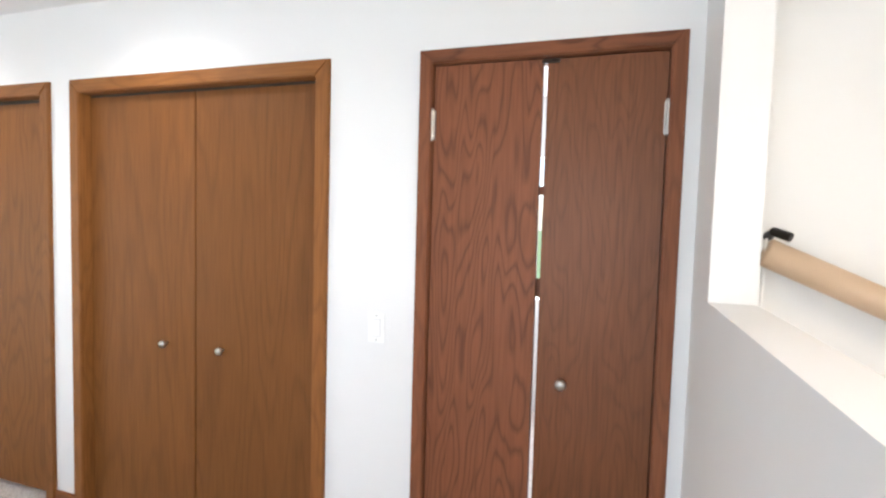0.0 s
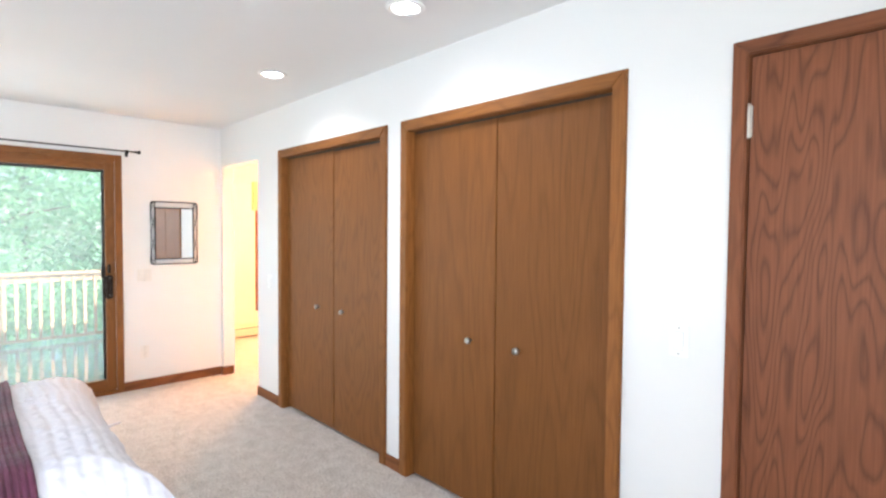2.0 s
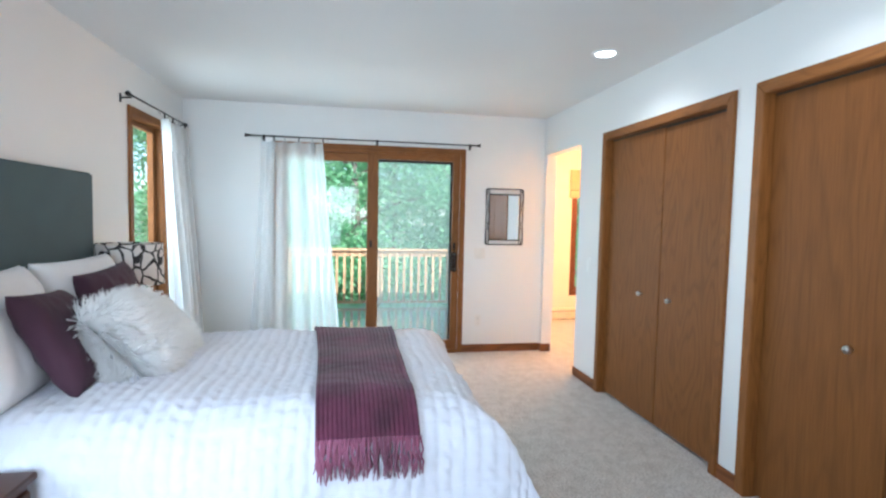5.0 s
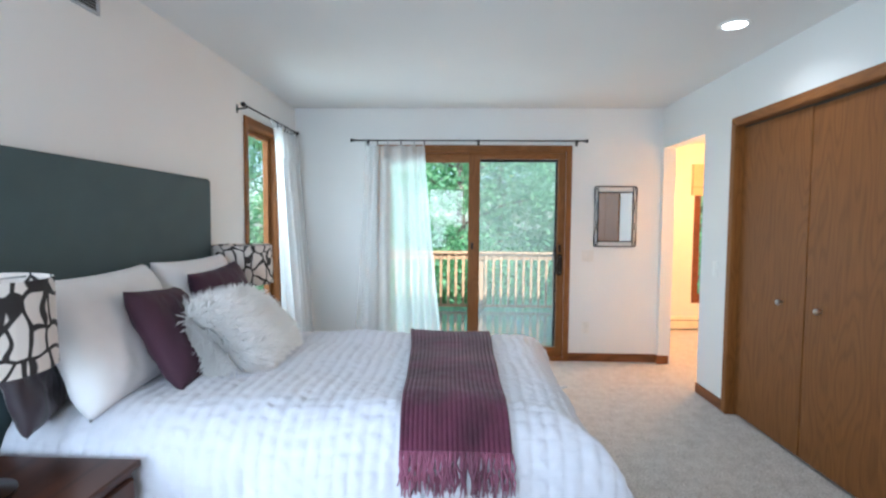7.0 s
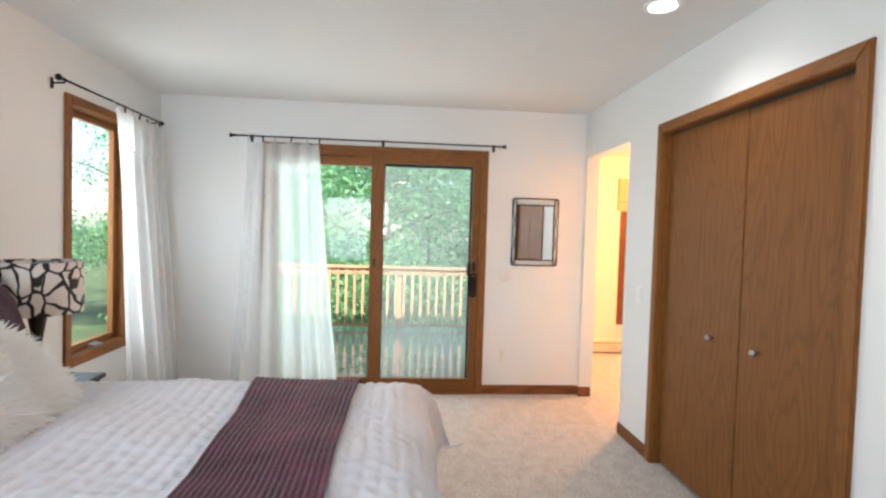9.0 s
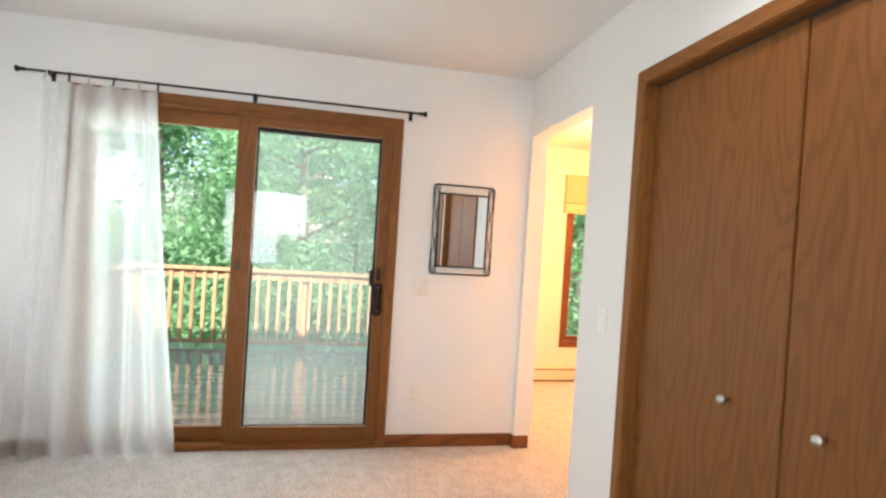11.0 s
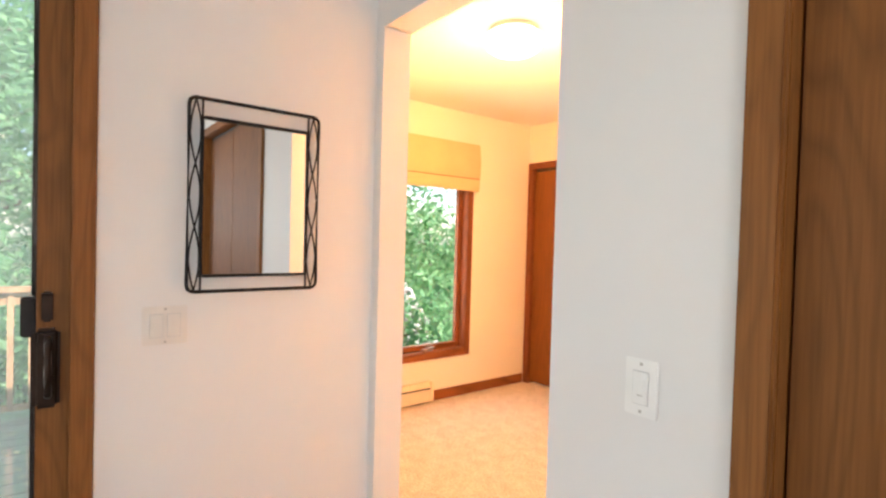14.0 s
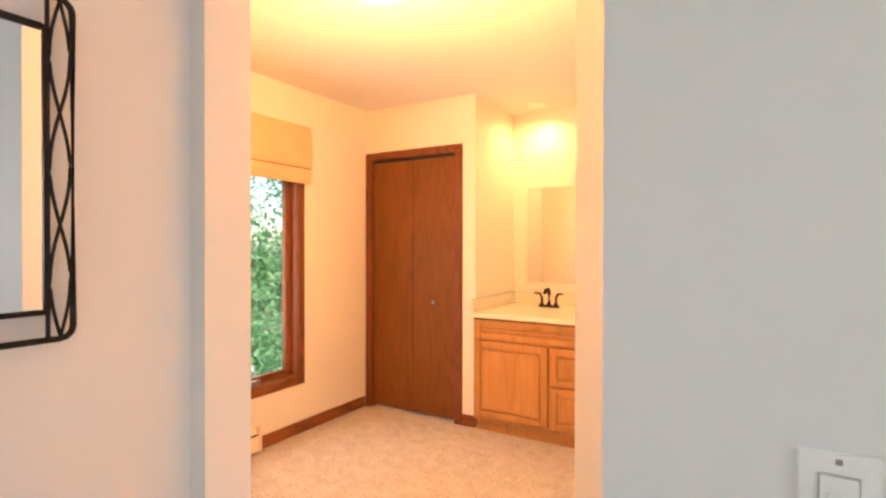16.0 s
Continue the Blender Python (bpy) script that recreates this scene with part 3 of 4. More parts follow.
part("screen_frame", B(W - 0.112, W - 0.098, 0.248, 0.992, 0.06, 0.115), BLACK, screen)
part("handle", B(W - 0.012, W + 0.012, 0.998, 1.056, 0.845, 1.055, bevel=0.011, seg=3), BRONZE, slide, "dark bronze pull handle")
part("grip", tube(bmesh.new(), [(W + 0.010, 1.03, 0.88), (W + 0.045, 1.03, 0.89), (W + 0.05, 1.03, 0.955), (W + 0.045, 1.03, 1.02), (W + 0.004, 1.03, 1.03)], 0.009, 8), BRONZE, slide, smooth=True)
part("thumb_latch", B(W - 0.012, W + 0.004, 1.015, 1.04, 1.07, 1.15, bevel=0.005), BRONZE, slide)
part("outer_handle", B(W - 0.052, W - 0.018, 0.972, 1.004, 1.03, 1.135, bevel=0.004), BLACK, slide)
part("edge_pull", B(W - 0.012, W - 0.008, 0.16, 0.185, 1.09, 1.16, bevel=0.0015), BRONZE, slide)

# ---- curtain rods and sheer curtains ----
def curtain_rod(label, a, b, mid=()):
    a, b = Vector(a), Vector(b)
    o = thing("curtain_rod", label, "curtain rod", group="curtain rods")
    part("rod", tube(bmesh.new(), [a, b], 0.0065, 10), BLACK, o, smooth=True)
    d = (b - a).normalized()
    for p, s in ((a, -1), (b, 1)):
        q = d * s
        part("finial", tube(bmesh.new(), [p - q * 0.035, p - q * 0.03, p - q * 0.012, p + q * 0.005, p + q * 0.012], [0.007, 0.011, 0.009, 0.019, 0.016], 10), BLACK, o, smooth=True)
    return o, d


o, d = curtain_rod("thin black curtain rod over the sliding door", (W + 0.05, -1.0, 2.142), (W + 0.05, 1.255, 2.142))
for y in (-0.85, 0.225, 1.17):
    part("bracket", tube(bmesh.new(), [(W, y, 2.125), (W + 0.05, y, 2.128), (W + 0.05, y, 2.15)], 0.006, 8), BLACK, o)
    part("bracket_plate", B(W, W + 0.004, y - 0.012, y + 0.012, 2.10, 2.16, bevel=0.001), BLACK, o)
o, d = curtain_rod("thin black curtain rod over the side window", (-3.53, S + 0.07, 2.19), (-4.74, S + 0.07, 2.19))
for x in (-3.58, -4.66):
    part("bracket", tube(bmesh.new(), [(x, S, 2.17), (x, S + 0.07, 2.175), (x, S + 0.07, 2.2)], 0.006, 8), BLACK, o)
    part("bracket_plate", B(x - 0.012, x + 0.012, S, S + 0.004, 2.14, 2.20, bevel=0.001), BLACK, o)


def curtain(label, along, top0, top1, bot0, bot1, off_top, off_bot, z0, z1, folds, seed):
    """A voile panel: gathered folds that widen towards the hem, with a flap and tab loops at the top."""
    o = thing("sheer_curtain", label, "curtain", group="sheer curtains")

    def at(u, v, out=0.0):
        z = z1 + (z0 - z1) * v
        s = u * folds + 0.35 * math.sin(seed + 5 * u)
        c = (top0 + (top1 - top0) * u) * (1 - v) + (bot0 + (bot1 - bot0) * u) * v + 0.012 * math.sin(3 * v + seed + 9 * u)
        w = (off_top * (1 - v) + off_bot * v) + (0.014 + 0.026 * v) * math.sin(2 * math.pi * s) + 0.01 * math.sin(2.3 * s + 4 * v) + out
        sag = 0.012 * (1 - v) * abs(math.sin(math.pi * u * 5)) if v < 0.05 else 0
        return Vector((W + w, c, z - sag)) if along == "y" else Vector((c, S + w, z - sag))
    part("cloth", grid(bmesh.new(), folds * 12, 30, lambda u, v: at(u, v)), VOILE, o, smooth=True)
    part("flap", grid(bmesh.new(), folds * 12, 5, lambda u, v: at(u, v * 0.12, 0.012)), VOILE, o, smooth=True)
    for i in range(6):
        u = i / 5
        p = at(u, 0)
        q = Vector((W + 0.05, p.y, 2.142)) if along == "y" else Vector((p.x, S + 0.07, 2.19))
        part("tab", tube(bmesh.new(), [p, (p + q) / 2 + Vector((0, 0, 0.004)), q + Vector((0, 0, 0.008))], 0.006, 6), BLACK if i % 2 else VOILE, o)


curtain("white sheer curtain gathered beside the sliding door", "y", -0.87, -0.29, -0.96, -0.10, 0.055, 0.10, 0.012, 2.098, 6, 1.0)
curtain("white sheer curtain gathered beside the side window", "x", -4.07, -4.68, -4.06, -4.76, 0.07, 0.19, 0.012, 2.15, 5, 2.2)


# ---- casement windows ----
def casement(label, along, a, b, z0, z1, face, inward, mv, mh, name):
    """Oak-cased casement: casing on the wall face, jambs through the wall, a sash, a pane and a crank."""
    o = thing(name, label, "window", kind="structure")

    def bx(u0, u1, d0, d1, lo, hi, bev=0.003):
        p, q = sorted((face + inward * d0, face + inward * d1))
        return B(u0, u1, p, q, lo, hi, bevel=bev) if along == "x" else B(p, q, u0, u1, lo, hi, bevel=bev)
    c = 0.058
    for u in ((a, a + c), (b - c, b)):
        part("casing", bx(*u, 0.0, 0.016, z0, z1), mv, o)
    for z in ((z0, z0 + c), (z1 - c, z1)):
        part("casing", bx(a + c, b - c, 0.0, 0.016, *z), mh, o)
    j = c - 0.012
    for u in ((a + j, a + j + 0.016), (b - j - 0.016, b - j)):
        part("jamb", bx(*u, -0.118, -0.001, z0 + j, z1 - j, 0), mv, o)
    part("head_jamb", bx(a + j + 0.016, b - j - 0.016, -0.118, -0.001, z1 - j - 0.016, z1 - j, 0), mh, o)
    part("window_sill", bx(a + j + 0.016, b - j - 0.016, -0.118, -0.001, z0 + j, z0 + j + 0.016, 0), mh, o)
    sa, sb, s0, s1 = a + j + 0.018, b - j - 0.018, z0 + j + 0.018, z1 - j - 0.018
    sw = 0.042
    for u in ((sa, sa + sw), (sb - sw, sb)):
        part("sash_stile", bx(*u, -0.095, -0.055, s0, s1), mv, o)
    for z in ((s0, s0 + sw), (s1 - sw, s1)):
        part("sash_rail", bx(sa + sw, sb - sw, -0.095, -0.055, *z), mh, o)
    p = part("pane", bx(sa + sw - 0.005, sb - sw + 0.005, -0.078, -0.072, s0 + sw - 0.005, s1 - sw + 0.005, 0), GLASS, o, "clear glass pane")
    p.visible_shadow = False
    m = (a + b) / 2
    part("crank", bx(m - 0.05, m + 0.05, -0.05, -0.005, z0 + j + 0.016, z0 + j + 0.034, 0.004), NICKEL, o, "nickel window crank")
    part("crank_arm", bx(m - 0.01, m + 0.07, -0.03, -0.015, z0 + j + 0.034, z0 + j + 0.05, 0.003), NICKEL, o)
    return o


casement("oak-cased casement window behind a sheer curtain", "x", -4.42, -3.684, 0.52, 2.148, S, 1, OAK_Z, OAK_X, "window_south")
casement("stained oak casement window under a roman shade", "y", 3.04, 3.872, 0.34, 2.02, DW, 1, RED_Z, BASE_Y, "window_dressing")
casement("oak-cased window behind the walk", "x", -0.9, 0.65, 0.70, 2.15, S, 1, OAK_Z, OAK_X, "window_rear")

# ---- wire-framed mirror ----
o = thing("wall_mirror", "rectangular mirror in black twisted wire frame", "mirror")
y0, y1, z0, z1, mx = 1.350, 1.752, 1.137, 1.712, W + 0.022
part("glass", B(W + 0.012, mx, y0 + 0.04, y1 - 0.04, z0 + 0.048, z1 - 0.058), MIRROR, o, "silvered mirror glass")
r = 0.02
def rounded(y0, y1, z0, z1, x, r):
    pts = []
    for cy, cz, a0 in ((y1 - r, z1 - r, 0), (y0 + r, z1 - r, 90), (y0 + r, z0 + r, 180), (y1 - r, z0 + r, 270)):
        pts += [(x, cy + r * math.cos(radians(a0 + k)), cz + r * math.sin(radians(a0 + k))) for k in (0, 30, 60, 90)]
    return pts
part("outer_frame", tube(bmesh.new(), rounded(y0, y1, z0, z1, mx + 0.004, r), 0.0055, 8, close=True), BLACK, o, smooth=True)
bm = bmesh.new()
for a, b, c, d2 in ((y0 + 0.033, y0 + 0.042, z0 + 0.042, z1 - 0.05), (y1 - 0.042, y1 - 0.033, z0 + 0.042, z1 - 0.05)):
    box(bm, W + 0.01, mx + 0.006, a, b, c, d2, bevel=0.002)
for c, d2 in ((z0 + 0.042, z0 + 0.051), (z1 - 0.061, z1 - 0.05)):
    box(bm, W + 0.01, mx + 0.006, y0 + 0.042, y1 - 0.042, c, d2, bevel=0.002)
part("inner_frame", bm, BLACK, o)
for a in (y0 + 0.019, y1 - 0.019):
    for ph in (0, math.pi):
        pts = [(mx + 0.004, a + 0.015 * math.sin(ph + 3 * math.pi * k / 36), z0 + 0.004 + (z1 - z0 - 0.008) * k / 36) for k in range(37)]
        part("twisted_wire", tube(bmesh.new(), pts, 0.0028, 6), BLACK, o, smooth=True)
for a in (y0 + 0.037, y1 - 0.037):
    for c, d2 in ((z0, z0 + 0.045), (z1 - 0.055, z1)):
        part("strut", tube(bmesh.new(), [(mx + 0.004, a, c), (mx + 0.004, a, d2)], 0.0035, 6), BLACK, o)

# ---- recessed lights ----
for x, y in ((-2.79, 1.545), (-1.435, 1.525)):
    o = thing("recessed_light", "lit recessed ceiling light with white trim", "ceiling light", group="recessed ceiling lights")
    part("trim_ring", lathe(bmesh.new(), [(0.062, 0.0), (0.085, 0.0), (0.088, 0.004), (0.083, 0.008), (0.066, 0.010), (0.062, 0.004)], (x, y, CEIL), "-z", 32), PLASTIC, o, smooth=True)
    part("lamp", lathe(bmesh.new(), [(0.061, 0.001), (0.058, 0.006), (0.02, 0.009), (0.0, 0.0095)], (x, y, CEIL), "-z", 32), BULB, o, "glowing bulb face", smooth=True)
    lamp("recessed_lamp", "SPOT", look((x, y, CEIL - 0.03), (x, y, 0)), 7.5, (1, 0.95, 0.88), radius=0.06, spot=150)

# ---- wall vent ----
o = thing("wall_vent", "grey louvred vent high on the wall", "vent")
bm = bmesh.new()
for a, b, c, d2 in ((-2.16, -2.15, 2.27, 2.40), (-1.87, -1.86, 2.27, 2.40), (-2.15, -1.87, 2.39, 2.40), (-2.15, -1.87, 2.27, 2.28)):
    box(bm, a, b, S, S + 0.012, c, d2)
part("frame", bm, VENT, o)
part("backing", B(-2.15, -1.87, S, S + 0.002, 2.28, 2.39), SLOT, o)
for i in range(8):
    z = 2.288 + i * 0.013
    part("slat", prism(bmesh.new(), [(-2.15, S + 0.003, z), (-2.15, S + 0.011, z - 0.006), (-2.15, S + 0.011, z - 0.004), (-2.15, S + 0.003, z + 0.002)], (0.28, 0, 0)), VENT, o)

# ---- bed ----
BX0, BX1, BFOOT, BTOP = -2.96, -1.50, 0.54, 0.718
o = thing("bed", "double bed with slate teal upholstered headboard", "bed")
bm = B(-3.05, -1.36, S + 0.004, S + 0.062, 0.25, 1.62, bevel=0.012, seg=3)
part("headboard", bm, TEAL, o, "slate teal linen headboard")
part("mattress", B(BX0 + 0.07, BX1 - 0.07, S + 0.07, BFOOT - 0.08, 0.36, BTOP - 0.04, bevel=0.06, seg=4), LINEN, o)
part("bed_base", B(BX0 + 0.09, BX1 - 0.09, S + 0.07, BFOOT - 0.10, 0.12, 0.36, bevel=0.02), SATIN, o, "dark bed base")
for x in (BX0 + 0.13, BX1 - 0.13):
    for y in (S + 0.15, BFOOT - 0.16):
        part("leg", lathe(bmesh.new(), [(0.02, 0), (0.028, 0.12)], (x, y, 0), "z", 12), WALNUT, o)


def drape(s, half, edge, fall):
    """Across the bed: offset from the middle and drop below the top, at arc length s from the middle."""
    k = abs(s)
    if k < half - edge:
        return k, 0.0
    t = k - (half - edge)
    arc = edge * math.pi / 2
    if t < arc:
        a = t / edge
        return half - edge + edge * math.sin(a), edge * (1 - math.cos(a))
    return half + 0.08 * (t - arc), edge + (t - arc)


MIDX, HALF = (BX0 + BX1) / 2, (BX1 - BX0) / 2
EDGE = 0.20


def bed_surface(s, y, lift=0.0):
    dx, dz = drape(s, HALF, EDGE, 0.34)
    # the foot end rolls over in the same way
    ly = y - (BFOOT - EDGE)
    py, pz = y, 0.0
    if ly > 0:
        arc = EDGE * math.pi / 2
        if ly < arc:
            a = ly / EDGE
            py, pz = BFOOT - EDGE + EDGE * math.sin(a), EDGE * (1 - math.cos(a))
        else:
            py, pz = BFOOT + 0.12 * (ly - arc), EDGE + ly - arc
    drop = (dz ** 3 + pz ** 3) ** (1 / 3) if dz and pz else dz + pz
    flare = min(dz, pz)
    py, dx = py + 0.40 * flare, dx + 0.12 * flare
    drop = min(drop, 0.37)
    sg = 1 if s > 0 else -1
    wob = 0.010 * math.sin(7 * y + 3 * s) + 0.008 * math.sin(13 * s - 4 * y) + (0.012 * math.sin(16 * y) * min(1, dz * 4)) + 0.012 * math.sin(15 * s) * min(1, pz * 4)
    n = Vector((sg * min(1, dz / EDGE), min(1, pz / EDGE), 1 - min(1, max(dz, pz) / EDGE) + 0.05)).normalized()
    return Vector((MIDX + sg * dx, py, BTOP - drop)) + n * (lift + wob * 0.7)


def quilted(u, v):
    s = (u - 0.5) * 2 * (HALF - EDGE + EDGE * math.pi / 2 + 0.18)
    y = S + 0.08 + v * (BFOOT - EDGE - S - 0.08 + EDGE * math.pi / 2 + 0.20)
    # hand-stitched rows: ridges across, with short puckers
    row = abs(math.sin(math.pi * (y + 0.012 * noise.noise((s * 3, y * 2, 7))) / 0.050)) ** 0.6
    pucker = math.sin(math.pi * s / 0.032 + 4 * noise.noise((s * 4, y * 14, 3))) * noise.noise((s * 6, y * 16, 5))
    cross = abs(math.sin(math.pi * (s + 0.02 * noise.noise((s * 3, y * 5, 9))) / 0.058)) ** 0.4
    q = 0.0065 * row + 0.004 * cross + 0.007 * pucker * row + 0.008 * noise.noise((s * 7, y * 7, 1)) + 0.004 * noise.noise((s * 22, y * 30, 2))
    return bed_surface(s, y, q)


o = thing("coverlet", "pale grey quilted cotton coverlet spread over bed", "bedspread")
part("quilt", grid(bmesh.new(), 320, 340, quilted), QUILT, o, smooth=True)
part("hem", tube(bmesh.new(), [quilted(0, k / 60) for k in range(61)], 0.006, 6), QUILT, o, smooth=True)
part("hem", tube(bmesh.new(), [quilted(1, k / 60) for k in range(61)], 0.006, 6), QUILT, o, smooth=True)
part("hem", tube(bmesh.new(), [quilted(k / 80, 1) for k in range(81)], 0.006, 6), QUILT, o, smooth=True)

# throw with fringe
o = thing("throw_blanket", "plum knitted throw with fringe across the bed", "blanket")
TY0, TY1 = -0.245, 0.225
smax = HALF - EDGE + EDGE * 1.12


def thrown(u, v):
    s = -0.70 + u * (smax + 0.70)
    y = TY0 + 0.12 * u * (1 - v) + (TY1 - TY0) * v + 0.012 * math.sin(4 * u + 2 * v) + 0.02 * (u - 0.5) * (v - 0.4)
    rib = 0.006 * abs(math.sin(v * math.pi * 22)) + 0.0006 * math.sin(s * 200 + 5 * math.sin(v * 31)) + 0.003 * noise.noise((s * 20, y * 20, 4))
    return bed_surface(s, y, 0.030 + rib)


part("knit", grid(bmesh.new(), 240, 132, thrown), KNIT, o, smooth=True)
bm = bmesh.new()
random.seed(5)
for i in range(110):
    v = (i + random.uniform(0.1, 0.9)) / 110
    p = thrown(1.0, v)
    d2 = Vector((0.012 + random.uniform(-0.012, 0.02), random.uniform(-0.02, 0.02), -0.13 + random.uniform(-0.02, 0.02)))
    w = Vector((0.006 * random.uniform(-1, 1), 0.010 * random.uniform(-1, 1), 0))
    tube(bm, [p, p + d2 * 0.35 + w, p + d2 * 0.7 - w, p + d2], [0.0045, 0.0038, 0.0042, 0.002], 5)
part("fringe", bm, TASSEL, o, "loose plum tassel fringe", smooth=True)


# ---- pillows ----
def pillow_bm(w, h, t, seed, pinch=0.06, nu=36):
    bm = bmesh.new()
    for side in (1, -1):
        def f(u, v):
            a, b = 2 * u - 1, 2 * v - 1
            k = max(0.0, (1 - a ** 4)) ** 0.5 * max(0.0, (1 - b ** 4)) ** 0.5
            px = a * w / 2 * (1 - pinch * (1 - b * b) * abs(a) ** 3 * 0.8)
            pz = b * h / 2 * (1 - pinch * (1 - a * a) * abs(b) ** 3)
            fold = 1 - abs(noise.noise((a * 3.1 + b * 1.2 + seed, b * 1.1 - a * 0.4, side + 5)))
            wr = (0.012 * noise.noise((a * 2.3 + seed, b * 2.3, side)) + 0.006 * (fold ** 6 - 0.4) + 0.004 * noise.noise((a * 7 + seed, b * 7, side))) * k
            return Vector((px, side * (t / 2 * k + wr), pz))
        grid(bm, nu, nu, f)
    bmesh.ops.remove_doubles(bm, verts=bm.verts, dist=0.0005)
    return bm


def pillow(label, w, h, t, m, mat, seed, pinch=0.06, name="pillow"):
    o = mesh_ob(name, pillow_bm(w, h, t, seed, pinch), mat, None, True)
    o.matrix_world = m
    return tagged(o, label, "pillow", "pillows on the bed")


pillow("large white bed pillow leaning on the headboard", 0.74, 0.51, 0.19, pose(-1.87, -1.305, 0.925, 23, 0, 5), LINEN, 1)
pillow("large white bed pillow behind the fur cushion", 0.68, 0.50, 0.17, pose(-2.60, -1.335, 0.925, 18, 0, -2), LINEN, 2)
pillow("square plum cotton cushion leaning on white pillow", 0.47, 0.44, 0.14, pose(-1.99, -1.14, 0.885, 30, -5, 8), PLUM, 3)
pillow("square plum cotton cushion behind the fur cushion", 0.46, 0.46, 0.14, pose(-2.58, -1.19, 0.90, 20, 4, -4), PLUM, 4)
pillow("dark satin cushion at the edge of bed", 0.36, 0.34, 0.10, pose(-1.56, -1.40, 0.84, 14, 0, 20), SATIN, 5)
FURM = pose(-2.23, -0.985, 0.825, 44, -3, 3)
fo = pillow("shaggy white faux fur lumbar cushion", 0.56, 0.33, 0.15, FURM, FUR, 6, 0.03, "fur_pillow")
bm = bmesh.new()
random.seed(11)
base = pillow_bm(0.56, 0.33, 0.15, 6, 0.03, 36)
base.normal_update()
bmesh.ops.recalc_face_normals(base, faces=base.faces)
for f in base.faces:
    for k in range(18):
        c = f.calc_center_median() + Vector((random.uniform(-1, 1) * 0.008, 0, random.uniform(-1, 1) * 0.006))
        d2 = (f.normal + Vector((random.gauss(0, 0.6), random.gauss(0, 0.35), random.gauss(-0.35, 0.5)))).normalized() * random.uniform(0.045, 0.13)
        w = d2.orthogonal().normalized() * 0.0015
        droop = Vector((0, 0, -0.018))
        a, b, c1, d1 = bm.verts.new(c - w), bm.verts.new(c + w), bm.verts.new(c + d2 * 0.6 + w * 0.7), bm.verts.new(c + d2 + droop)
        bm.faces.new((a, b, c1))
        bm.faces.new((a, c1, d1))
base.free()
me = bpy.data.meshes.new("fur")
bm.to_mesh(me)
bm.free()
me.materials.append(FUR)
fur = new("fur", me)
fur.parent = fo
tagged(fur, "long white fur strands")


# ---- nightstands and lamps ----
def nightstand(label, x0, x1, y1):
    o = thing("nightstand", label, "nightstand", group="bedside nightstands")
    y0 = S + 0.05
    part("top", B(x0, x1, y0, y1, 0.575, 0.60, bevel=0.004), WALNUT, o)
    part("body", B(x0 + 0.015, x1 - 0.015, y0 + 0.01, y1 - 0.02, 0.13, 0.575, bevel=0.003), WALNUT, o)
    for z in (0.16, 0.37):
        d = part("drawer_front", B(x0 + 0.03, x1 - 0.03, y1 - 0.02, y1 - 0.004, z, z + 0.185, bevel=0.004), WALNUT, o)
        part("drawer_knob", lathe(bmesh.new(), [(0.005, 0), (0.006, 0.012), (0.014, 0.02), (0.01, 0.028)], ((x0 + x1) / 2, y1 - 0.004, z + 0.095), "y", 14), NICKEL, d, smooth=True)
    for x in (x0 + 0.04, x1 - 0.04):
        for y in (y0 + 0.04, y1 - 0.05):
            part("leg", lathe(bmesh.new(), [(0.014, 0), (0.022, 0.13)], (x, y, 0), "z", 10), WALNUT, o)


nightstand("dark walnut nightstand beside the bed", -1.455, -0.98, -0.965)
nightstand("dark walnut nightstand beside window and bed", -3.38, -3.01, -1.16)


def table_lamp(label, x, y):
    o = thing("table_lamp", label, "table lamp", group="bedside lamps")
    r = 0.19
    bm = bmesh.new()
    n = 40
    rings = [[bm.verts.new((x + rr * math.cos(2 * math.pi * k / n), y + rr * math.sin(2 * math.pi * k / n), z)) for k in range(n)] for rr, z in ((r, 0.955), (r - 0.006, 1.205), (r - 0.010, 1.205), (r - 0.004, 0.955))]
    for a, b in ((0, 1), (1, 2), (2, 3), (3, 0)):
        for k in range(n):
            bm.faces.new((rings[a][k], rings[a][(k + 1) % n], rings[b][(k + 1) % n], rings[b][k]))
    part("shade", bm, PRINT, o, "cream drum shade with black petal print", smooth=False)
    part("base", lathe(bmesh.new(), [(0.085, 0.60), (0.085, 0.612), (0.03, 0.622), (0.014, 0.66), (0.012, 0.72), (0.022, 0.82), (0.038, 0.92), (0.036, 0.955), (0.012, 0.965), (0.010, 1.0)], (x, y, 0), "z", 24), BRONZE, o, "dark tapered lamp base", smooth=True)
    part("harp", tube(bmesh.new(), [(x, y, 1.0), (x - 0.05, y, 1.06), (x - 0.05, y, 1.14), (x, y, 1.20), (x + 0.05, y, 1.14), (x + 0.05, y, 1.06), (x, y, 1.0)], 0.003, 6), NICKEL, o)
    part("spider", B(x - 0.183, x + 0.183, y - 0.003, y + 0.003, 1.192, 1.198), NICKEL, o)


table_lamp("bedside lamp with black petal drum shade", -1.21, -1.27)
table_lamp("bedside lamp with black petal shade near window", -3.165, -1.365)

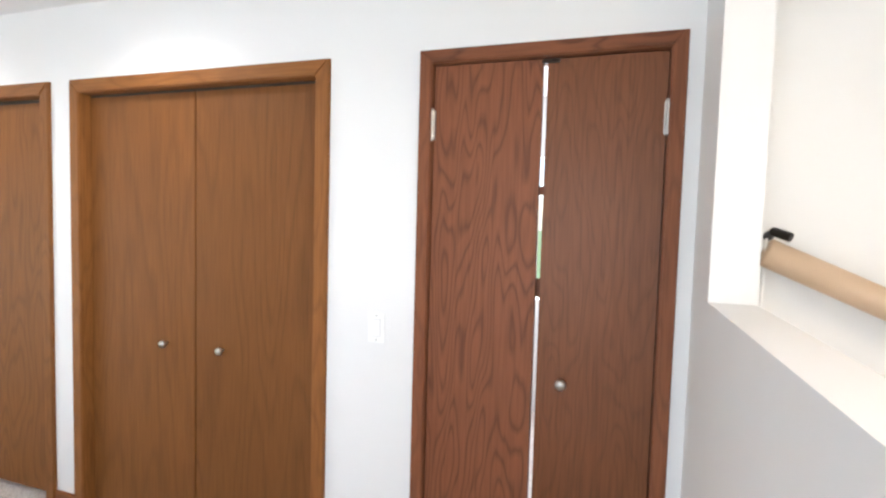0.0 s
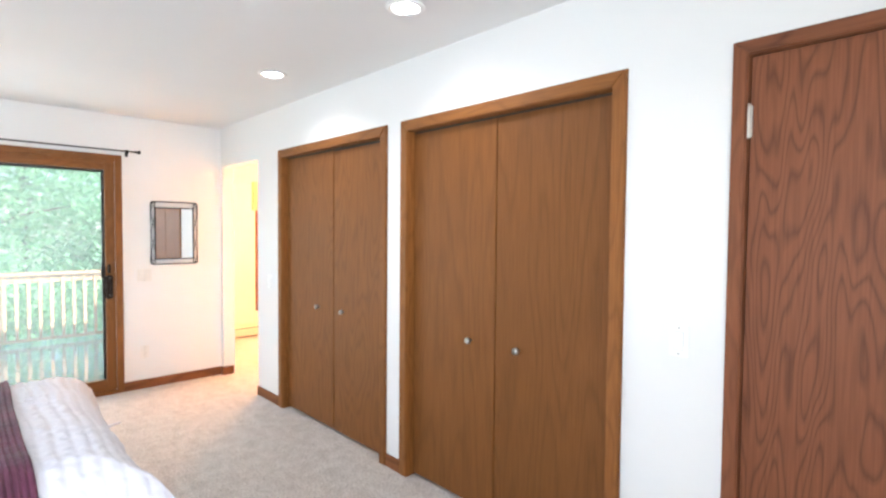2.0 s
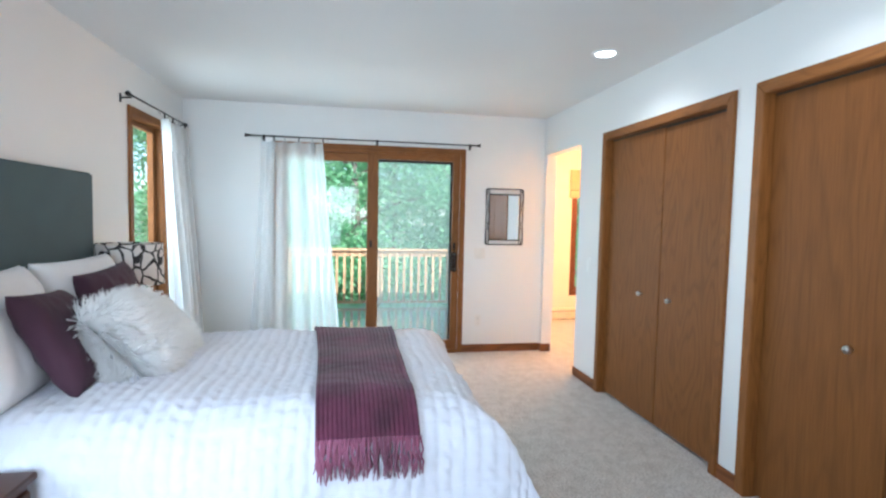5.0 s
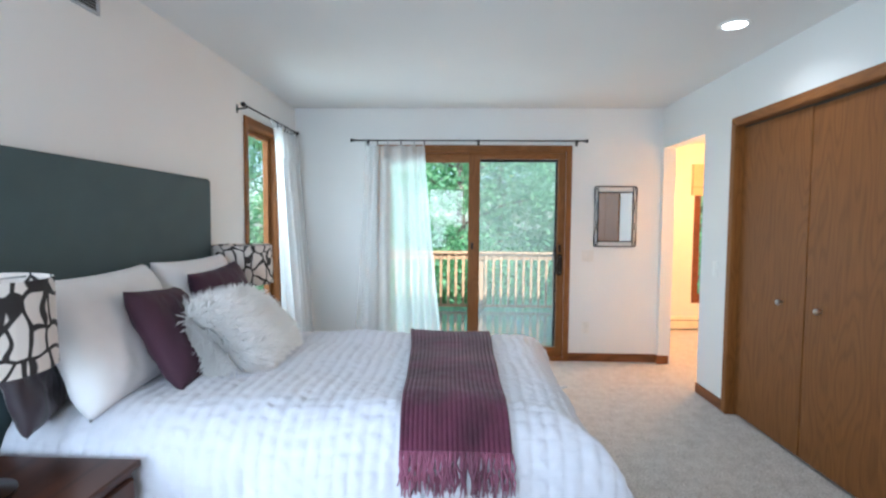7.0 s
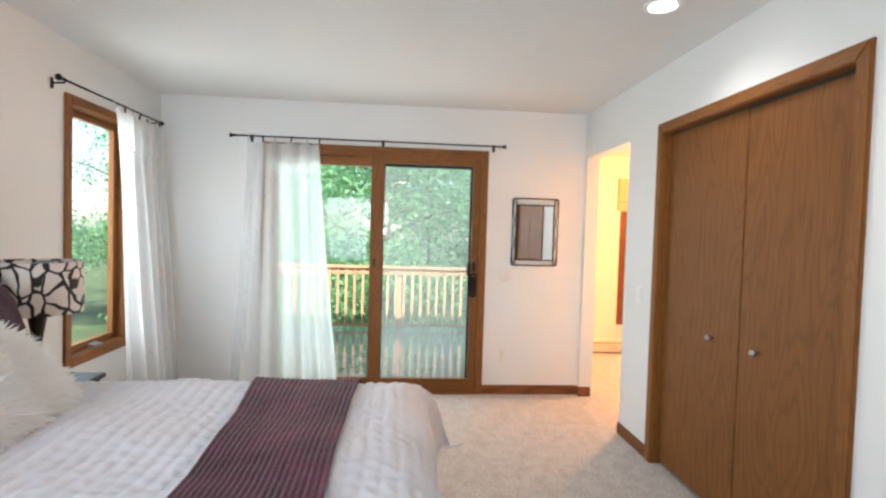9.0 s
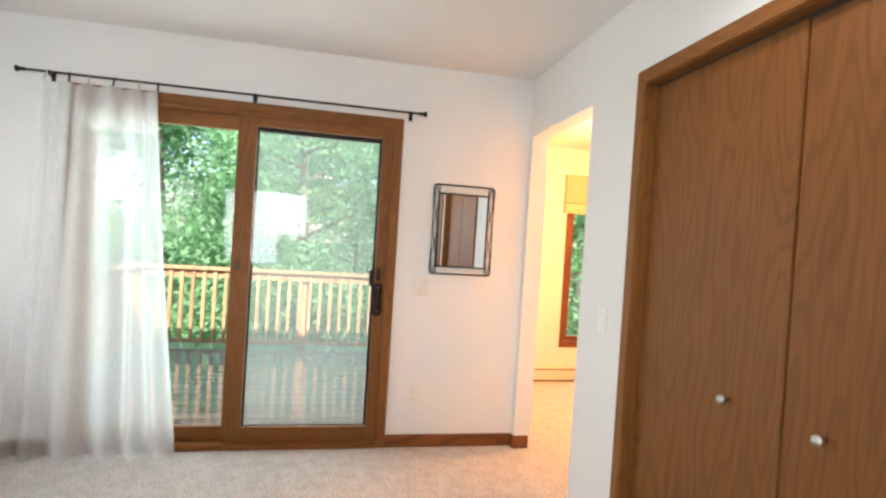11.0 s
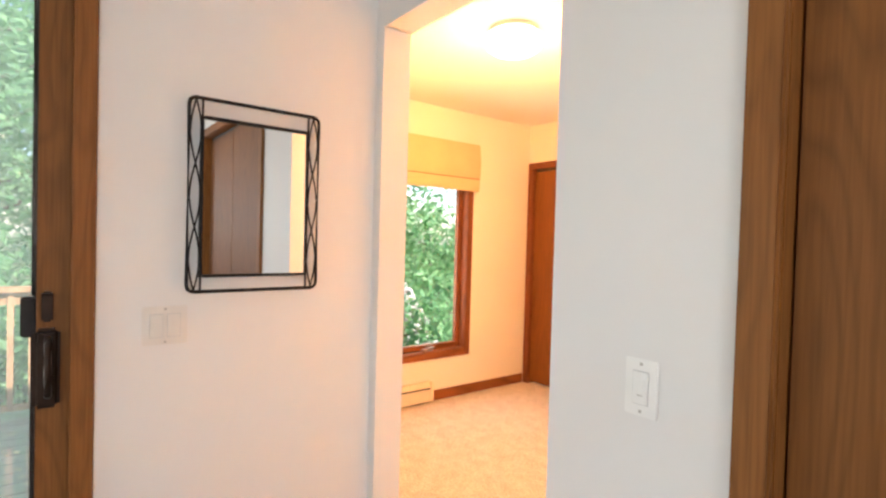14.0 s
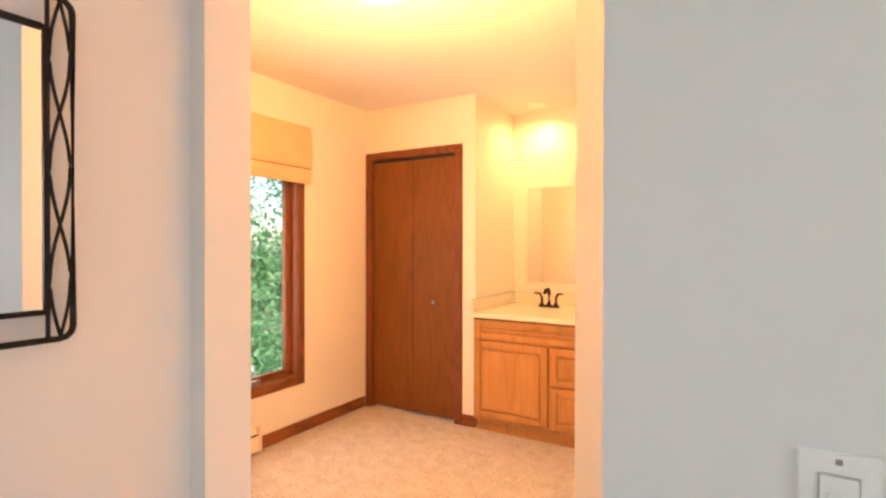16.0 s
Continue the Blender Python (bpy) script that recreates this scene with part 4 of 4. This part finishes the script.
# ---- stairwell ----
o = thing("handrail", "pale round handrail on stairwell wall", "handrail")
part("rail", tube(bmesh.new(), [(0.88, N - 0.07, 1.43), (1.9, N - 0.07, 0.98)], 0.042, 16), plain("pale_maple", (0.62, 0.45, 0.30), 0.4), o, smooth=True)
part("bracket", tube(bmesh.new(), [(0.90, N - 0.001, 1.475), (0.90, N - 0.06, 1.49), (0.935, N - 0.09, 1.475)], 0.014, 8), BLACK, o, "black iron bracket")
part("cord", tube(bmesh.new(), [(0.885, N - 0.05, 1.47), (0.88, N - 0.05, 1.30), (0.88, N - 0.05, 1.05)], 0.004, 6), PLASTIC, o)
lamp("stair_lamp", "AREA", look((1.5, 0.4, CEIL - 0.05), (1.5, 0.4, 0)), 4.5, (1.0, 0.74, 0.48), size=0.35)

# ---- dressing room ----
o = thing("door", "stained oak flush closet door, closed", "door")
casing("casing", -6.515, -5.632, 2.03, 0.058, DN - 0.0005, 0.016, RED_Z, RED_X, o)
part("jamb", B(-6.469, -6.457, DN, DN + 0.11, 0, 1.98), RED_Z, o)
part("jamb", B(-5.692, -5.68, DN, DN + 0.11, 0, 1.98), RED_Z, o)
part("track", B(-6.457, -5.692, DN + 0.03, DN + 0.06, 1.955, 1.98), TRACK, o)
part("leaf", B(-6.453, -6.078, DN + 0.02, DN + 0.055, 0.02, 1.95, bevel=0.002), OAK, o)
part("leaf", B(-6.074, -5.696, DN + 0.02, DN + 0.055, 0.02, 1.95, bevel=0.002), OAK, o)
knob(o, -5.87, DN + 0.02, 0.87)

o = thing("roman_shade", "tan linen roman shade folded up over window", "window shade")
def shadecloth(u, v):
    z = 2.10 - 0.385 * v
    bulge = 0.035 + 0.018 * math.sin(math.pi * min(1, v / 0.72)) + (0.012 * math.sin(math.pi * (v - 0.72) / 0.28) if v > 0.72 else 0)
    return Vector((DW + bulge + 0.01, 3.0 + 0.9 * u, z + 0.004 * math.sin(3 * u)))
part("cloth", grid(bmesh.new(), 12, 40, shadecloth), SHADECLOTH, o, smooth=True)
part("side", prism(bmesh.new(), [(DW + 0.001, 3.9, 2.1), (DW + 0.045, 3.9, 2.1), (DW + 0.063, 3.9, 1.95), (DW + 0.045, 3.9, 1.72), (DW + 0.001, 3.9, 1.72)], (0, 0.004, 0)), SHADECLOTH, o)
part("side", prism(bmesh.new(), [(DW + 0.001, 2.996, 2.1), (DW + 0.045, 2.996, 2.1), (DW + 0.063, 2.996, 1.95), (DW + 0.045, 2.996, 1.72), (DW + 0.001, 2.996, 1.72)], (0, 0.004, 0)), SHADECLOTH, o)
part("head_board", B(DW + 0.001, DW + 0.045, 3.0, 3.9, 2.095, 2.11), SHADECLOTH, o)
part("seam", tube(bmesh.new(), [(DW + 0.047, 3.0, 1.822), (DW + 0.047, 3.9, 1.822)], 0.003, 6), BRONZE, o)

o = thing("baseboard_heater", "cream enamel baseboard heater under the window", "heater")
part("cover", prism(bmesh.new(), [(DW, 2.12, 0.02), (DW + 0.06, 2.12, 0.02), (DW + 0.06, 2.12, 0.11), (DW + 0.03, 2.12, 0.165), (DW, 2.12, 0.165)], (0, 1.34, 0)), HEATER, o)
part("slot", B(DW + 0.045, DW + 0.0615, 2.14, 3.44, 0.118, 0.126), SLOT, o)
part("end_cap", B(DW, DW + 0.066, 3.445, 3.47, 0.015, 0.168, bevel=0.004), HEATER, o)

o = thing("ceiling_light", "lit opal glass dome ceiling light", "ceiling light")
LX, LY = -5.07, 2.865
part("base_ring", lathe(bmesh.new(), [(0.10, 0.0), (0.125, 0.0), (0.125, 0.02), (0.11, 0.025)], (LX, LY, DCEIL), "-z", 32), NICKEL, o, smooth=True)
part("dome", lathe(bmesh.new(), [(0.12, 0.022), (0.146, 0.04), (0.15, 0.065), (0.135, 0.095), (0.10, 0.118), (0.05, 0.132), (0.0, 0.136)], (LX, LY, DCEIL), "-z", 32), GLOBE, o, "glowing opal glass dome", smooth=True)
lamp("dome_lamp", "POINT", pose(LX, LY, DCEIL - 0.45), 43, AMBER, radius=0.12)

o = thing("recessed_light", "lit recessed light over the vanity", "ceiling light", group="recessed ceiling lights")
part("trim_ring", lathe(bmesh.new(), [(0.055, 0.0), (0.075, 0.0), (0.078, 0.004), (0.058, 0.009)], (-5.255, 5.06, DCEIL), "-z", 28), PLASTIC, o, smooth=True)
part("lamp", lathe(bmesh.new(), [(0.054, 0.001), (0.05, 0.006), (0.0, 0.009)], (-5.255, 5.06, DCEIL), "-z", 28), BULB, o, "glowing bulb face", smooth=True)
lamp("vanity_lamp", "SPOT", look((-5.255, 5.06, DCEIL - 0.03), (-5.255, 5.06, 0)), 13, (1, 0.68, 0.22), radius=0.05, spot=160)

# vanity
VX0, VX1, VY0, VY1 = -5.505, -4.31, 4.47, AY - 0.005
o = thing("vanity_cabinet", "honey maple vanity cabinet with raised panels", "cabinet")
part("body", B(VX0, VX1, VY0 + 0.02, VY1, 0.09, 0.80), MAPLE, o)
part("toe_kick", B(VX0, VX1, VY0 + 0.075, VY1, 0.0, 0.09), MAPLE, o)


def raised(name, x0, x1, z0, z1):
    fy = VY0 + 0.02
    d = part(name, B(x0, x1, fy - 0.006, fy - 0.0005, z0, z1), MAPLE, o)
    w = 0.045
    for a, b, c, e in ((x0, x0 + w, z0, z1), (x1 - w, x1, z0, z1), (x0 + w, x1 - w, z1 - w, z1), (x0 + w, x1 - w, z0, z0 + w)):
        part("panel_frame", B(a, b, fy - 0.02, fy - 0.0065, c, e, bevel=0.004), MAPLE, d)
    if z1 - z0 > 0.11:
        part("raised_panel", B(x0 + w + 0.012, x1 - w - 0.012, fy - 0.017, fy - 0.0065, z0 + w + 0.012, z1 - w - 0.012, bevel=0.009), MAPLE, d)
    return d


raised("false_drawer_front", VX0 + 0.015, VX1 - 0.02, 0.655, 0.785)
raised("cabinet_door", VX0 + 0.015, VX0 + 0.54, 0.12, 0.64)
for z in ((0.40, 0.64), (0.12, 0.385)):
    raised("drawer", VX0 + 0.555, VX0 + 0.96, *z)
o = thing("countertop", "cream cultured marble countertop with backsplash", "countertop")
part("slab", B(VX0 - 0.02, VX1, VY0 - 0.02, VY1, 0.80, 0.83, bevel=0.006), COUNTER, o)
part("backsplash", B(VX0 + 0.0, VX1, VY1 - 0.02, VY1, 0.83, 0.92, bevel=0.004), COUNTER, o)
part("side_splash", B(VX0 - 0.02, VX0, VY0, VY1 - 0.02, 0.83, 0.92, bevel=0.004), COUNTER, o)
o = thing("faucet", "oil-rubbed bronze two-handle faucet", "faucet")
fx, fy = -5.16, 5.06
part("plate", B(fx - 0.08, fx + 0.08, fy - 0.025, fy + 0.025, 0.83, 0.845, bevel=0.006), BRONZE, o)
part("spout", tube(bmesh.new(), [(fx, fy, 0.845), (fx, fy, 0.94), (fx, fy - 0.02, 0.965), (fx, fy - 0.07, 0.965), (fx, fy - 0.10, 0.94)], [0.018, 0.015, 0.014, 0.012, 0.011], 10), BRONZE, o, smooth=True)
for s in (-1, 1):
    part("handle", tube(bmesh.new(), [(fx + s * 0.055, fy, 0.845), (fx + s * 0.055, fy, 0.90), (fx + s * 0.07, fy - 0.005, 0.93), (fx + s * 0.11, fy - 0.015, 0.935)], [0.016, 0.011, 0.009, 0.007], 10), BRONZE, o, smooth=True)
o = tagged(mesh_ob("vanity_mirror", B(-5.405, -4.40, AY - 0.012, AY - 0.003, 1.0, 1.76, bevel=0.002), MIRROR), "frameless mirror above the vanity", "mirror")

# ---- deck and garden ----
o = thing("deck", "wet grey plank deck outside the sliding door", "deck", kind="structure")
DY = -1.36
for i in range(21):
    x1 = W - 0.16 - i * 0.145
    part("plank", B(x1 - 0.138, x1, DY - 0.1, N + 0.05, -0.06, -0.02, bevel=0.003), DECK, o)
part("rim_joist", B(-8.02, -7.98, DY - 0.1, N + 0.05, -0.4, -0.065), PINE, o)
o = thing("deck_railing", "cedar deck railing with square balusters", "railing")
RX = -7.88
SX1 = W - 0.16
part("cap_rail", B(RX - 0.07, RX + 0.07, DY - 0.07, 2.05, 0.855, 0.893, bevel=0.005), PINE, o)
part("cap_rail", B(RX + 0.071, SX1, DY - 0.07, DY + 0.07, 0.855, 0.893, bevel=0.005), PINE_X, o)
part("top_rail", B(RX - 0.02, RX + 0.02, DY + 0.05, 2.05, 0.77, 0.855), PINE, o)
part("top_rail", B(RX + 0.05, SX1, DY - 0.02, DY + 0.02, 0.77, 0.855), PINE_X, o)
part("bottom_rail", B(RX - 0.02, RX + 0.02, DY + 0.05, 2.05, 0.02, 0.06), PINE, o)
part("bottom_rail", B(RX + 0.05, SX1, DY - 0.02, DY + 0.02, 0.02, 0.06), PINE_X, o)
part("corner_post", B(RX - 0.045, RX + 0.045, DY - 0.045, DY + 0.045, -0.02, 0.853), PINE, o)
for y in (0.40, 2.0):
    part("post", B(RX - 0.11, RX - 0.022, y - 0.045, y + 0.045, -0.02, 0.853), PINE, o)
bal = B(-0.018, 0.018, -0.018, 0.018, 0.0, 0.80)
bal_me = bpy.data.meshes.new("baluster")
bal.to_mesh(bal_me)
bal.free()
bal_me.materials.append(PINE)
for i in range(28):
    b = new("baluster", bal_me)
    b.parent = o
    b.location = (RX + 0.039, DY + 0.19 + i * 0.117, 0.035)
for i in range(22):
    b = new("baluster", bal_me)
    b.parent = o
    b.location = (RX + 0.16 + i * 0.117, DY + 0.039, 0.035)

# wet leaves scattered over the planks
random.seed(21)
verts, faces = [], []
for i in range(420):
    x, y = random.uniform(RX + 0.1, W - 0.3), random.uniform(DY + 0.1, N - 0.05)
    ln, a = random.uniform(0.012, 0.034), random.uniform(0, 2 * math.pi)
    u, v = Vector((math.cos(a), math.sin(a), 0)) * ln, Vector((-math.sin(a), math.cos(a), 0)) * ln * 0.5
    p = Vector((x, y, -0.016))
    k = len(verts)
    verts += [p - u, p - v + Vector((0, 0, 0.006)), p + u + Vector((0, 0, 0.004)), p + v + Vector((0, 0, 0.005))]
    faces.append((k, k + 1, k + 2, k + 3))
me = bpy.data.meshes.new("fallen_leaves")
me.from_pydata(verts, [], faces)
me.materials.append(LITTER)
tagged(new("fallen_leaves", me), "small pale fallen leaves on the wet deck", "leaves", kind="stuff")

setting("ground", B(-200, 200, -200, 200, -1.9, -1.7), SOIL, "grass and leaf litter")


def tree(x, y, z, h, spread, leaves, seed, low=0.2):
    random.seed(seed)
    o = thing("tree", "broad leafy green tree behind the deck", "tree", group="garden trees")
    bm = bmesh.new()
    top = Vector((x + random.uniform(-0.4, 0.4), y + random.uniform(-0.4, 0.4), z + h * 0.8))
    tube(bm, [(x, y, z), ((x + top.x) / 2 + 0.1, (y + top.y) / 2, z + h * 0.4), top], [0.16, 0.11, 0.03], 9)
    centres = []
    for i in range(26):
        t = random.uniform(low, 0.95)
        p = Vector((x, y, z)).lerp(top, t)
        a = random.uniform(0, 2 * math.pi)
        ln = spread * random.uniform(0.45, 1.0) * (1.15 - 0.6 * abs(t - 0.45))
        q = p + Vector((math.cos(a) * ln, math.sin(a) * ln, random.uniform(0.0, 0.6) * ln))
        tube(bm, [p, (p + q) / 2 + Vector((0, 0, 0.12)), q], [0.045, 0.025, 0.008], 5)
        centres += [(q, 0.75), ((p + q) / 2, 0.6), (q + Vector((random.gauss(0, 0.5), random.gauss(0, 0.5), random.gauss(0, 0.4))), 0.55)]
    part("trunk", bm, BARK, o)
    verts, faces = [], []
    for i in range(leaves):
        c, r = random.choice(centres)
        p = c + Vector((random.gauss(0, r * 0.5), random.gauss(0, r * 0.5), random.gauss(0, r * 0.38)))
        s = random.uniform(0.035, 0.075)
        nrm = Vector((random.gauss(0, 0.6), random.gauss(0, 0.6), random.uniform(0.2, 1))).normalized()
        u = nrm.orthogonal().normalized()
        u.rotate(Matrix.Rotation(random.uniform(0, 6.28), 3, nrm))
        v = nrm.cross(u)
        k = len(verts)
        verts += [p - u * s, p - v * s * 0.55 + nrm * 0.01, p + u * s * 1.1, p + v * s * 0.55 + nrm * 0.01]
        faces.append((k, k + 1, k + 2, k + 3))
    me = bpy.data.meshes.new("crown")
    me.from_pydata(verts, [], faces)
    me.materials.append(LEAF)
    c = new("crown", me)
    c.parent = o
    return o


spots = [(-11.2, 2.6, 6.5, 2.1), (-11.6, 0.2, 7.0, 2.2), (-12.4, -2.4, 7.5, 2.4), (-12.8, -10.5, 6.5, 2.2), (-11.8, 5.2, 7.0, 2.3), (-14.5, 1.2, 9.5, 2.9), (-14.8, -3.6, 9.5, 3.0),
         (-14.6, 6.0, 9.5, 3.0), (-15.0, -12.0, 6.5, 2.4), (-6.2, -12.4, 7.0, 2.4), (-11.0, 8.6, 7.5, 2.6), (-18.0, 3.5, 11.0, 3.4), (-18.5, -1.5, 11.5, 3.4), (-17.5, -8.0, 11.0, 3.4), (-1.8, -11.0, 7.5, 2.6), (-9.6, 4.3, 3.4, 1.3)]
for i, (x, y, h, sp) in enumerate(spots):
    tree(x, y, -1.7, h, sp, 24000 if i < 7 else 15000, 40 + i, 0.08)
random.seed(9)
bm = bmesh.new()
bmesh.ops.create_icosphere(bm, subdivisions=4, radius=1.0)
for v in bm.verts:
    v.co *= 1 + 0.35 * noise.noise(v.co * 1.3)
    v.co = Vector((-9.4 + v.co.x * 0.8, 4.95 + v.co.y * 0.55, -0.9 + v.co.z * 1.7))
tagged(mesh_ob("boulder", bm, ROCK, None, True), "tall pale granite boulder in the garden", "rock")
